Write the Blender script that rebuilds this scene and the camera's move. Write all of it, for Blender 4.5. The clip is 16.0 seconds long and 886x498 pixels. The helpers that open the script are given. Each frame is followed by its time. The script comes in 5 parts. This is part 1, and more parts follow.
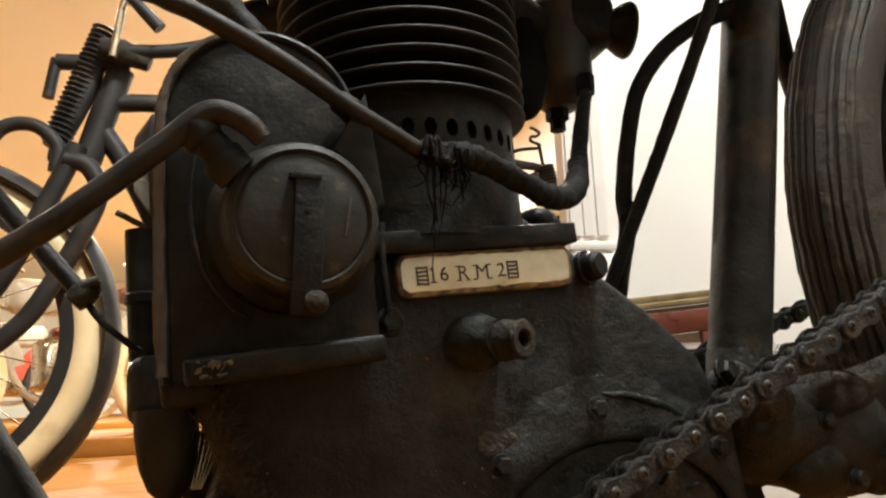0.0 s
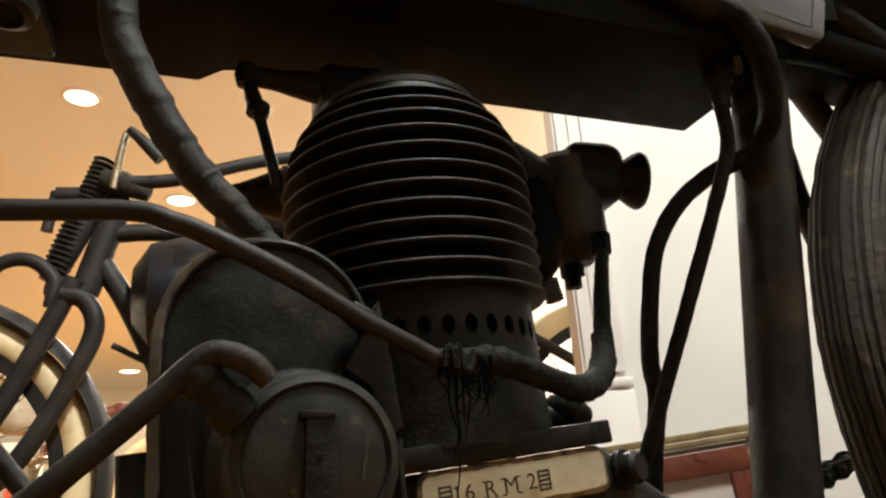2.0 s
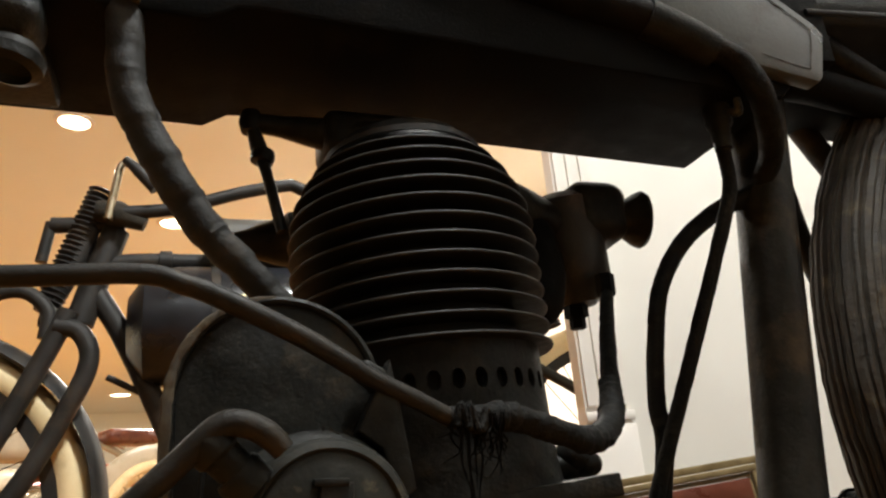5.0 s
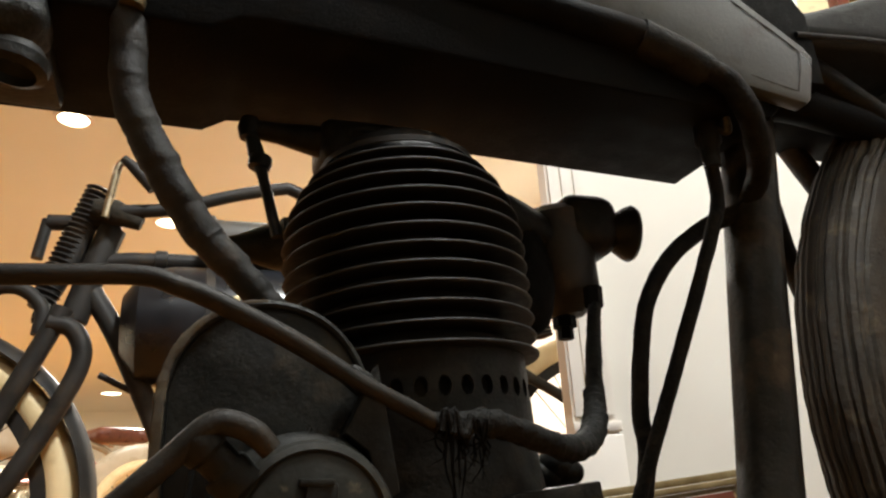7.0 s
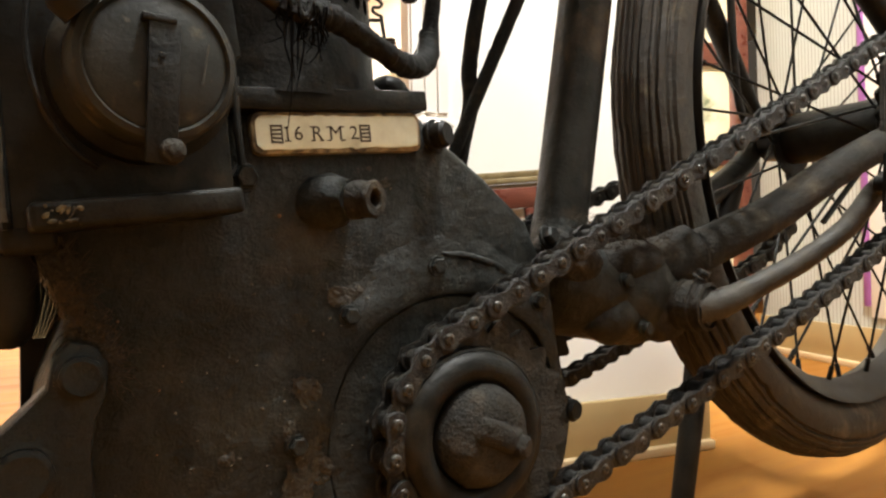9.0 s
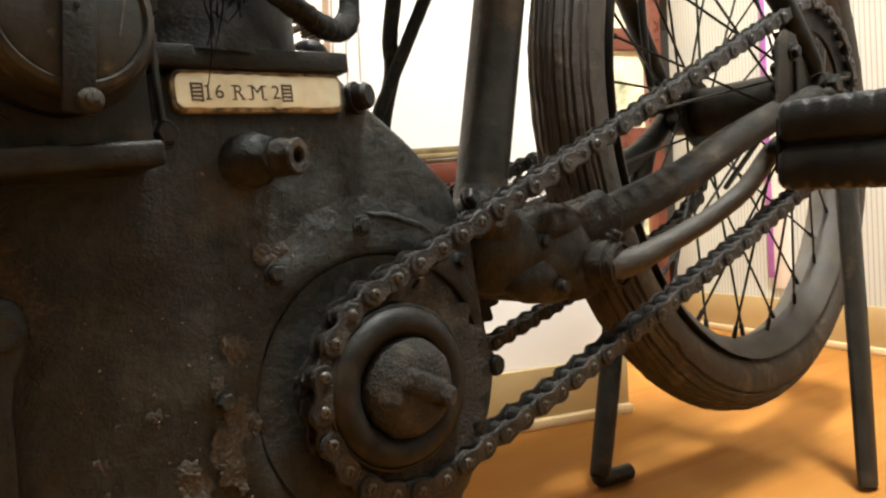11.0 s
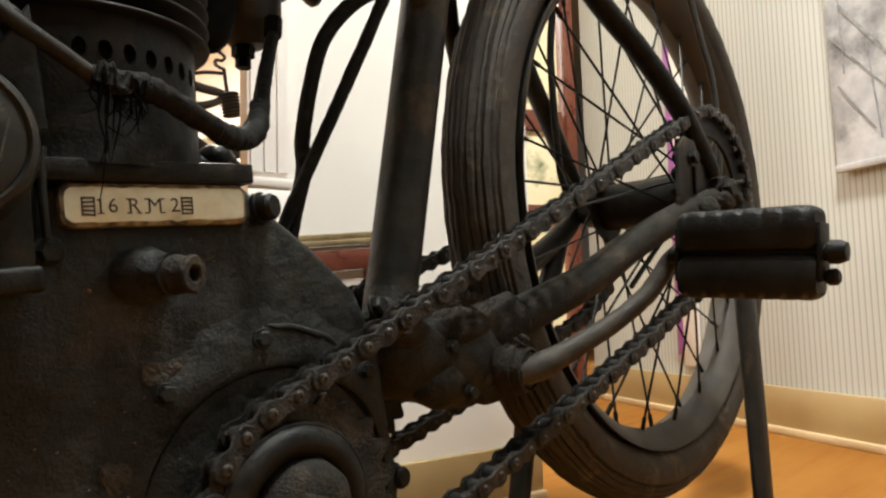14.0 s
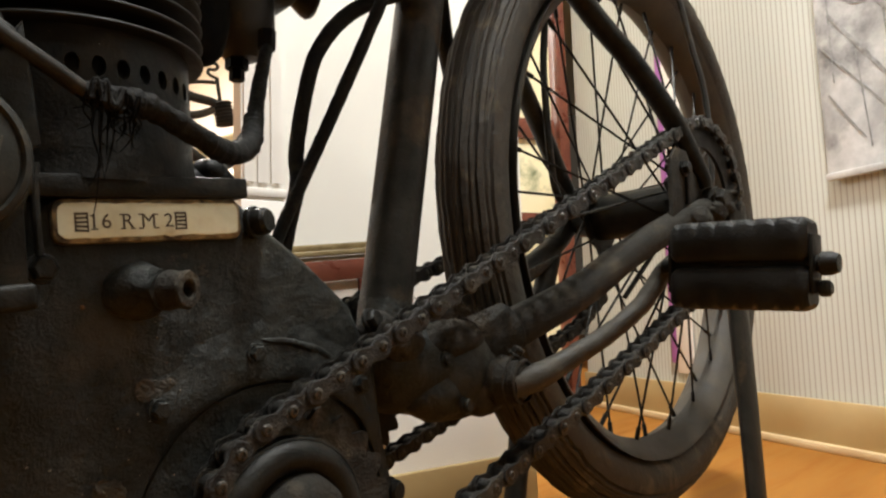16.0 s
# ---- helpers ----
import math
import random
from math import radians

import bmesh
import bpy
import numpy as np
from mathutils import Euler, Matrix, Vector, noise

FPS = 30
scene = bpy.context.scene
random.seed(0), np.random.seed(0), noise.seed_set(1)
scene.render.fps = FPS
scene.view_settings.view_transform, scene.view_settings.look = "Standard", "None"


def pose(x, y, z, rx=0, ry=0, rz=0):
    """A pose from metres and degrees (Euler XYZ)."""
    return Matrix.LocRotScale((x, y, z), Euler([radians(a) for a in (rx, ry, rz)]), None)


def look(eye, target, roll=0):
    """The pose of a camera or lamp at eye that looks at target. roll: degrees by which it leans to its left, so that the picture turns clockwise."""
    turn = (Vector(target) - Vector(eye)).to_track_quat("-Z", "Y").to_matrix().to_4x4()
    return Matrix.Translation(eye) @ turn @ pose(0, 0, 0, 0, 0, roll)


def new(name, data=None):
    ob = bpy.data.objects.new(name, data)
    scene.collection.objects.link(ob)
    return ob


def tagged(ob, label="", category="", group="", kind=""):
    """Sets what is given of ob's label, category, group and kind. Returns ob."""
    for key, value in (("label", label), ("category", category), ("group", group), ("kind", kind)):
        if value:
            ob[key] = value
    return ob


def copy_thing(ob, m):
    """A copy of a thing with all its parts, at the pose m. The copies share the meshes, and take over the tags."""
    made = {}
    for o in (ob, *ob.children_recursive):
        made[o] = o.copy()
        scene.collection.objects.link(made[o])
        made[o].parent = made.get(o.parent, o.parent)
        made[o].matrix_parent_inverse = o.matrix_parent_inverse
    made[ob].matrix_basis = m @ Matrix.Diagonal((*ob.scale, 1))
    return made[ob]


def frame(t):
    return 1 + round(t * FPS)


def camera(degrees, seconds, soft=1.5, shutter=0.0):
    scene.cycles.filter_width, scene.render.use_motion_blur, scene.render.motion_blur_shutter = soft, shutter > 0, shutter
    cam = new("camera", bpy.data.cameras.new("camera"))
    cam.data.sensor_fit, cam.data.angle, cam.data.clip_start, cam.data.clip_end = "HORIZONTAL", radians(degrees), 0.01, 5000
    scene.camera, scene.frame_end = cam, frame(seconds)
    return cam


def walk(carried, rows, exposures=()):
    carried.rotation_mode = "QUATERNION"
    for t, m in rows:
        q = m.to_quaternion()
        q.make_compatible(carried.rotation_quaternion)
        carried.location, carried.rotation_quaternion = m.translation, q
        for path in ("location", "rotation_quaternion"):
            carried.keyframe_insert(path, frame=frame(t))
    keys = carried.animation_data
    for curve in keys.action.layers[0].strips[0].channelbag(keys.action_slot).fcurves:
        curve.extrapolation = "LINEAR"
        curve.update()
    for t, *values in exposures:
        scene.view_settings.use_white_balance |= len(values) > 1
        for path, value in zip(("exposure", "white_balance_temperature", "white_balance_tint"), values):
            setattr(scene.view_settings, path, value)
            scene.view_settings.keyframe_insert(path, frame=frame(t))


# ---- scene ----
cam = camera(63.9, 16.0, soft=2.3)
METRES, EYE, TILT, LEAN, TURN = 0.27, 0.29, 11.0, 2.0, -19.0
ROWS = [
    (0.0, 0.0, 0.0, 0.0, 0.0, 0.0, -0.0),
    (0.5, -0.0058, 0.0099, 0.0244, 0.15, 0.23, 0.18),
    (1.0, -0.0108, 0.0458, 0.1006, 0.27, 1.33, 0.72),
    (1.5, -0.0247, 0.0796, 0.1766, 0.04, 5.64, 1.42),
    (2.0, -0.035, 0.0937, 0.2079, 0.01, 7.46, 1.89),
    (2.5, -0.0389, 0.0955, 0.2289, -0.13, 8.43, 2.19),
    (3.0, -0.0457, 0.0965, 0.2355, -0.13, 8.81, 2.9),
    (3.5, -0.0542, 0.0954, 0.2416, -0.28, 8.76, 2.82),
    (4.0, -0.0549, 0.0919, 0.2485, -0.4, 8.54, 2.56),
    (6.5, -0.075, 0.085, 0.2985, -0.64, 9.74, 2.2),
    (7.0, -0.0522, 0.0554, 0.2714, -1.07, 9.48, 0.94),
    (7.5, -0.0497, 0.0488, 0.1958, -5.95, 2.14, -1.23),
    (8.0, -0.0451, 0.0339, 0.138, -7.98, -2.83, -2.39),
    (8.5, -0.0357, -0.011, 0.0635, -10.53, -7.13, -3.43),
    (9.0, -0.0476, -0.0662, -0.029, -13.35, -9.33, -3.37),
    (9.5, -0.0592, -0.0951, -0.0773, -15.7, -10.03, -3.59),
    (12.0, -0.0422, -0.151, -0.0824, -20.44, -9.6, -3.53),
    (12.5, -0.024, -0.1585, -0.0639, -21.05, -9.5, -4.34),
    (13.0, -0.0133, -0.1341, -0.0185, -22.35, -7.63, -4.83),
    (13.5, -0.011, -0.1155, 0.0206, -23.98, -4.74, -4.81),
    (14.0, -0.011, -0.1096, 0.0261, -25.25, -4.39, -4.95),
    (14.5, -0.0108, -0.1109, 0.0324, -26.21, -3.98, -4.77),
    (15.0, -0.0094, -0.1147, 0.0343, -26.85, -3.85, -4.79),
    (15.5, -0.0093, -0.114, 0.037, -26.97, -3.86, -4.97),
    (16.0, -0.0143, -0.1083, 0.0407, -25.8, -3.79, -4.83),
]
EXPOSE = [(0.0, 0.04), (1.0, -0.08), (2.0, -0.28), (4.0, -0.38), (6.5, -0.4), (7.5, -0.42), (8.5, 0.06), (9.5, 0.6), (12.0, 0.56), (12.5, 0.47), (13.5, 0.0), (14.0, -0.14), (16.0, -0.17)]
walk(cam, [(t, pose(0, 0, EYE, TILT, LEAN, TURN) @ pose(METRES * x, METRES * y, METRES * z, 90 + pitch, roll, yaw)) for t, x, y, z, yaw, pitch, roll in ROWS], EXPOSE)

# ---- light ----
world = bpy.data.worlds.new("world")
scene.world = world
world.use_nodes = True
wbg = world.node_tree.nodes["Background"]
wbg.inputs[0].default_value = (1.0, 0.82, 0.62, 1)
wbg.inputs[1].default_value = 0.05


def area(name, at, target, size, power, colour):
    data = bpy.data.lights.new(name, "AREA")
    data.shape, data.size, data.energy, data.color = "DISK", size, power, colour
    ob = new(name, data)
    ob.matrix_world = look(at, target)
    return ob


WARM = (1.0, 0.965, 0.885)
PLAIN = (0.985, 1.0, 0.985)
# added without fittings: a wash for the partition, then a weak front fill
area("added_overhead_light", (0.5, -0.05, 2.5), (0.7, 0.7, 0.5), 0.32, 101, PLAIN)
area("added_overhead_light", (-0.6, -1.2, 2.5), (0.3, 0.3, 0.3), 0.14, 9, PLAIN)
# overhead light for the hall, only roughly below its recessed lamps
area("added_overhead_light", (0.3, 2.2, 2.5), (0.3, 2.2, 0), 0.16, 22, WARM)
area("added_overhead_light", (-1.6, 3.4, 2.5), (-1.6, 3.4, 0), 0.16, 38, WARM)
# added to brighten the east wall seen through the opening
area("added_overhead_light", (1.75, 3.6, 2.5), (1.75, 3.6, 0), 0.16, 125, WARM)
area("added_overhead_light", (0.2, 6.0, 2.5), (0.2, 6.0, 0), 0.2, 290, WARM)
area("added_overhead_light", (-1.2, 10.0, 2.5), (-1.2, 10.0, 0), 0.2, 460, WARM)


# ---- materials ----
def mat(name, c1, c2, rough=0.6, metal=0.0, scale=60.0, bump=0.25, fine=500.0, third=None, amount=0.4, spot=25.0, depth=0.001, island=0.0, spec=0.5, speck=None, broad=None, crust=0.0):
    """Two colours mingled at one scale, an optional third in patches, fine relief."""
    m = bpy.data.materials.new(name)
    m.use_nodes = True
    nt = m.node_tree
    nodes, links = nt.nodes, nt.links
    bsdf = nodes["Principled BSDF"]
    co = nodes.new("ShaderNodeTexCoord")

    def noise_node(s, detail):
        n = nodes.new("ShaderNodeTexNoise")
        n.inputs["Scale"].default_value, n.inputs["Detail"].default_value, n.inputs["Roughness"].default_value = s, detail, 0.62
        links.new(co.outputs["Object"], n.inputs["Vector"])
        return n

    def ramp(src, a, b, ca, cb):
        r = nodes.new("ShaderNodeValToRGB")
        r.color_ramp.elements[0].position, r.color_ramp.elements[1].position = a, b
        r.color_ramp.elements[0].color, r.color_ramp.elements[1].color = (*ca, 1), (*cb, 1)
        links.new(src, r.inputs[0])
        return r

    n1 = noise_node(scale, 6)
    out = ramp(n1.outputs["Fac"], 0.35, 0.68, c1, c2).outputs["Color"]
    if third:
        n3 = noise_node(spot, 8)
        mask = ramp(n3.outputs["Fac"], 0.62 - 0.3 * amount, 0.78 - 0.3 * amount, (0, 0, 0), (1, 1, 1))
        mix = nodes.new("ShaderNodeMix")
        mix.data_type = "RGBA"
        links.new(mask.outputs["Color"], mix.inputs["Factor"])
        links.new(out, mix.inputs["A"])
        mix.inputs["B"].default_value = (*third, 1)
        out = mix.outputs["Result"]
    def over(colour, src, a, b_, base_out):
        k = ramp(src, a, b_, (0, 0, 0), (1, 1, 1))
        mx = nodes.new("ShaderNodeMix")
        mx.data_type = "RGBA"
        links.new(k.outputs["Color"], mx.inputs["Factor"])
        links.new(base_out, mx.inputs["A"])
        mx.inputs["B"].default_value = (*colour, 1)
        return mx.outputs["Result"]

    if broad:
        out = over(broad, noise_node(11, 7).outputs["Fac"], 0.5, 0.66, out)
    if speck:
        out = over(speck, noise_node(420, 3).outputs["Fac"], 0.70, 0.76, out)
    if island:
        info = nodes.new("ShaderNodeObjectInfo")
        hsv = nodes.new("ShaderNodeHueSaturation")
        rng = nodes.new("ShaderNodeMapRange")
        rng.inputs["To Min"].default_value, rng.inputs["To Max"].default_value = 1 - island, 1 + island
        links.new(info.outputs["Random"], rng.inputs["Value"])
        links.new(rng.outputs["Result"], hsv.inputs["Value"])
        links.new(out, hsv.inputs["Color"])
        out = hsv.outputs["Color"]
    links.new(out, bsdf.inputs["Base Color"])
    bsdf.inputs["Metallic"].default_value = metal
    bsdf.inputs["Specular IOR Level"].default_value = spec
    nf = noise_node(fine, 5)
    rr = nodes.new("ShaderNodeMapRange")
    rr.inputs["From Min"].default_value, rr.inputs["From Max"].default_value = 0.3, 0.7
    rr.inputs["To Min"].default_value, rr.inputs["To Max"].default_value = max(0.05, rough - 0.12), min(1, rough + 0.12)
    links.new(n1.outputs["Fac"], rr.inputs["Value"])
    links.new(rr.outputs["Result"], bsdf.inputs["Roughness"])
    if bump:
        b = nodes.new("ShaderNodeBump")
        b.inputs["Strength"].default_value, b.inputs["Distance"].default_value = bump, depth
        links.new(nf.outputs["Fac"], b.inputs["Height"])
        if crust:
            b2 = nodes.new("ShaderNodeBump")
            b2.inputs["Strength"].default_value, b2.inputs["Distance"].default_value = crust, 0.004
            links.new(noise_node(70, 9).outputs["Fac"], b2.inputs["Height"])
            links.new(b2.outputs["Normal"], b.inputs["Normal"])
        links.new(b.outputs["Normal"], bsdf.inputs["Normal"])
    return m


def glow(name, colour, strength):
    m = bpy.data.materials.new(name)
    m.use_nodes = True
    b = m.node_tree.nodes["Principled BSDF"]
    b.inputs["Base Color"].default_value = (*colour, 1)
    b.inputs["Emission Color"].default_value = (*colour, 1)
    b.inputs["Emission Strength"].default_value = strength
    return m


GRIME = mat("oily_grime", (0.0055, 0.0066, 0.0063), (0.0185, 0.0196, 0.0172), 0.42, 0.0, 46, 0.35, 620, (0.033, 0.0295, 0.022), 0.25, 16, 0.0016, spec=0.2, speck=(0.09, 0.083, 0.066), broad=(0.0275, 0.0265, 0.0198), crust=0.8)
CAKED = mat("caked_brown_dirt", (0.0095, 0.0085, 0.0066), (0.028, 0.0245, 0.0185), 0.75, 0.0, 60, 0.9, 420, (0.06, 0.048, 0.032), 0.35, 25, 0.002, spec=0.2, speck=(0.10, 0.085, 0.06), crust=0.7)
RUST = mat("rust_fleck", (0.085, 0.042, 0.016), (0.15, 0.078, 0.03), 0.8, 0.0, 300, 0.2, 900)
CRUMB = mat("dull_pale_dirt", (0.07, 0.06, 0.043), (0.19, 0.17, 0.13), 0.8, 0.0, 300, 0.2, 900)
PIPE = mat("dull_pipe", (0.0085, 0.0076, 0.0061), (0.021, 0.0182, 0.0145), 0.55, 0.05, 50, 0.4, 500, (0.035, 0.027, 0.018), 0.2, 30, spec=0.2, speck=(0.06, 0.05, 0.04))
GLOSSY = mat("glossy_tank_enamel", (0.007, 0.0078, 0.010), (0.013, 0.014, 0.018), 0.34, 0.0, 14, 0.05, 160, spec=0.35)
SCAB = mat("yellow_scab", (0.012, 0.0105, 0.007), (0.036, 0.029, 0.0175), 0.7, 0.0, 200, 0.6, 700)
# rim colour: the light fins catch on their edges, plus some dust
FIN_EDGE = mat("dusty_catchlight_fin_edge", (0.006, 0.006, 0.0055), (0.024, 0.0222, 0.0195), 0.62, 0.05, 120, 0.3, 600, (0.06, 0.05, 0.035), 0.12, 60, spec=0.25)
# blacker than the other iron: shade under tank and saddle is in the colour
SHADE_BLACK = mat("black_with_underside_shade", (0.0018, 0.0018, 0.0017), (0.0048, 0.0046, 0.0042), 0.6, 0.0, 40, 0.4, 400, (0.009, 0.0075, 0.006), 0.2, 20, spec=0.05)
IRON = mat("black_iron", (0.005, 0.0052, 0.0047), (0.0165, 0.0158, 0.0132), 0.45, 0.15, 70, 0.45, 420, (0.03, 0.0235, 0.0155), 0.16, 30, spec=0.15, speck=(0.05, 0.044, 0.033), crust=0.2)
FIN = mat("fin_iron", (0.005, 0.0053, 0.0049), (0.015, 0.0148, 0.013), 0.6, 0.1, 90, 0.4, 600, spec=0.1)
SHEET = mat("dull_black_enamel", (0.0075, 0.008, 0.0072), (0.019, 0.019, 0.0165), 0.5, 0.05, 50, 0.3, 420, (0.05, 0.04, 0.026), 0.2, 24, spec=0.14, speck=(0.06, 0.052, 0.038), crust=0.2)
PEWTER = mat("dull_cast_alloy", (0.013, 0.0132, 0.0112), (0.027, 0.0265, 0.0218), 0.5, 0.2, 40, 0.25, 400, (0.13, 0.108, 0.062), 0.08, 55, spec=0.25, speck=(0.08, 0.07, 0.045))
BARE = mat("worn_steel", (0.016, 0.0138, 0.0102), (0.045, 0.039, 0.029), 0.68, 0.1, 70, 0.8, 420, (0.018, 0.0145, 0.01), 0.4, 30, 0.0016, spec=0.18, crust=0.5)
BRASS = mat("rubbed_brass", (0.07, 0.053, 0.024), (0.16, 0.124, 0.06), 0.45, 0.5, 80, 0.3, 500, (0.015, 0.013, 0.01), 0.5, 110)
TUBE = mat("frame_enamel", (0.0095, 0.0094, 0.0082), (0.023, 0.0218, 0.0178), 0.48, 0.08, 40, 0.4, 320, (0.06, 0.045, 0.028), 0.2, 22, spec=0.2, speck=(0.08, 0.07, 0.05), crust=0.3)
CHAIN = mat("greasy_chain_steel", (0.0036, 0.0034, 0.0028), (0.0135, 0.0122, 0.0094), 0.44, 0.1, 150, 0.9, 500, (0.034, 0.027, 0.018), 0.32, 60, 0.0018, island=0.35, spec=0.3, crust=0.6)
CHAIN_PIN = mat("chain_pin_steel", (0.014, 0.0128, 0.0105), (0.10, 0.092, 0.078), 0.34, 0.5, 160, 0.4, 900)
PIN = mat("bright_bolt_steel", (0.05, 0.046, 0.038), (0.10, 0.092, 0.076), 0.38, 0.6, 200, 0.2, 900)
RUBBER = mat("old_tyre_rubber", (0.0185, 0.0158, 0.0118), (0.043, 0.0355, 0.0255), 0.7, 0.0, 30, 0.7, 220, (0.10, 0.08, 0.052), 0.2, 35, 0.0015, spec=0.3, speck=(0.13, 0.11, 0.08), broad=(0.035, 0.028, 0.019), crust=0.4)
HOSE = mat("taped_hose", (0.0045, 0.0045, 0.0041), (0.0145, 0.0138, 0.0118), 0.65, 0.0, 90, 0.9, 320, (0.032, 0.027, 0.02), 0.2, 45, 0.0016, spec=0.1)
LOOM = mat("cracked_loom_tape", (0.0085, 0.0082, 0.0074), (0.024, 0.0225, 0.019), 0.62, 0.0, 60, 0.5, 700, (0.045, 0.036, 0.026), 0.14, 45, 0.0012, spec=0.2)
BLACKRUB = mat("pedal_rubber", (0.005, 0.0052, 0.005), (0.014, 0.014, 0.0125), 0.5, 0.0, 60, 0.6, 420, spec=0.2)
DUST = mat("furry_dust", (0.026, 0.021, 0.0135), (0.055, 0.044, 0.03), 0.95, 0.0, 120, 1.0, 500, None, 0.3, 30, 0.003)
PLATE = mat("cream_enamel", (0.56, 0.595, 0.475), (0.71, 0.75, 0.63), 0.4, 0.0, 60, 0.2, 300, (0.33, 0.31, 0.195), 0.26, 38, broad=(0.47, 0.475, 0.365))
PLATE_EDGE = mat("rust_stained_enamel", (0.10, 0.072, 0.035), (0.36, 0.30, 0.175), 0.5, 0.0, 110, 0.3, 300, (0.025, 0.018, 0.011), 0.5, 90)
INK = mat("stamped_ink", (0.03, 0.025, 0.02), (0.08, 0.065, 0.05), 0.7, 0.0, 300, 0.2, 900)
WALL = mat("white_wall_paint", (0.84, 0.80, 0.72), (0.865, 0.83, 0.75), 0.7, 0.0, 3, 0.08, 120)
CASING = mat("casing_paint", (0.85, 0.79, 0.715), (0.88, 0.83, 0.76), 0.5, 0.0, 8, 0.08, 90)
SKIRT = mat("tan_skirting_paint", (0.41, 0.29, 0.13), (0.46, 0.335, 0.155), 0.45, 0.0, 8, 0.06, 90)
BEAD = mat("cream_bead_paint", (0.6, 0.45, 0.25), (0.66, 0.5, 0.29), 0.45, 0.0, 8, 0.06, 90)
CEIL = mat("peach_ceiling_paint", (0.80, 0.845, 0.765), (0.82, 0.865, 0.79), 0.8, 0.0, 2, 0.05, 80)
MAHOGANY = mat("mahogany", (0.11, 0.028, 0.016), (0.17, 0.05, 0.026), 0.35, 0.0, 30, 0.15, 300)
GILT = mat("dull_gilt", (0.22, 0.16, 0.075), (0.34, 0.26, 0.13), 0.4, 0.4, 60, 0.15, 300)
MOUNT = mat("picture_mount", (0.62, 0.55, 0.48), (0.68, 0.6, 0.53), 0.5, 0.0, 10, 0.05, 90)
CREAM = mat("cream_rubber", (0.72, 0.56, 0.30), (0.80, 0.66, 0.40), 0.6, 0.0, 14, 0.2, 160, (0.55, 0.4, 0.2), 0.2, 9)
BLUEBLACK = mat("blue_black_enamel", (0.013, 0.0125, 0.012), (0.028, 0.0262, 0.024), 0.5, 0.0, 14, 0.1, 160, (0.05, 0.038, 0.026), 0.25, 9, spec=0.25)
NICKEL = mat("nickel", (0.3, 0.25, 0.17), (0.45, 0.38, 0.27), 0.25, 0.9, 20, 0.05, 160)
CLOTH = mat("printed_canvas", (0.30, 0.297, 0.295), (0.60, 0.59, 0.58), 0.8, 0.0, 9, 0.15, 500, (0.13, 0.128, 0.128), 0.34, 5.5)
INK_GREY = mat("grey_print_ink", (0.16, 0.158, 0.157), (0.34, 0.336, 0.333), 0.8, 0.0, 60, 0.1, 500)
PURPLE = mat("purple_ribbon", (0.33, 0.1, 0.36), (0.4, 0.14, 0.43), 0.5, 0.0, 12, 0.1, 200)
PALE = mat("white_card", (0.8, 0.78, 0.74), (0.84, 0.82, 0.78), 0.6, 0.0, 12, 0.05, 200)
# yellow of the lit hall behind glass, put into an opaque colour
LIT_PANE = mat("yellow_lit_pane", (0.72, 0.62, 0.36), (0.8, 0.72, 0.48), 0.7, 0.0, 4, 0.05, 90, (0.2, 0.22, 0.12), 0.3, 9)
STEEL = mat("hand_worn_steel", (0.019, 0.0165, 0.0125), (0.05, 0.0435, 0.0325), 0.6, 0.12, 60, 0.6, 420, (0.02, 0.0155, 0.011), 0.35, 34, 0.0012, spec=0.3)
STRAW = mat("dry_straw_dust", (0.045, 0.028, 0.013), (0.095, 0.064, 0.032), 0.9, 0.0, 160, 0.3, 500)
GOLD = mat("gold_leaf", (0.42, 0.34, 0.17), (0.6, 0.5, 0.28), 0.35, 0.5, 60, 0.1, 300)
# paint of the unseen south wall, chosen for the light it throws back
NEUTRAL = mat("bounce_wall_paint", (0.40, 0.372, 0.295), (0.44, 0.41, 0.33), 0.7, 0.0, 3, 0.08, 120)
LAMP = glow("lamp_glow", (1.0, 0.86, 0.58), 9.0)


def floor_material():
    m = mat("orange_wood", (0.275, 0.114, 0.022), (0.36, 0.162, 0.035), 0.66, 0.0, 5, 0.05, 60, (0.26, 0.10, 0.019), 0.5, 2.5, spec=0.06)
    nt = m.node_tree
    co = [n for n in nt.nodes if n.type == "TEX_COORD"][0]
    mp = nt.nodes.new("ShaderNodeMapping")
    mp.inputs["Scale"].default_value = (0.6, 5, 1)
    for n in nt.nodes:
        if n.type == "TEX_NOISE":
            nt.links.new(mp.outputs["Vector"], n.inputs["Vector"])
    nt.links.new(co.outputs["Object"], mp.inputs["Vector"])
    return m


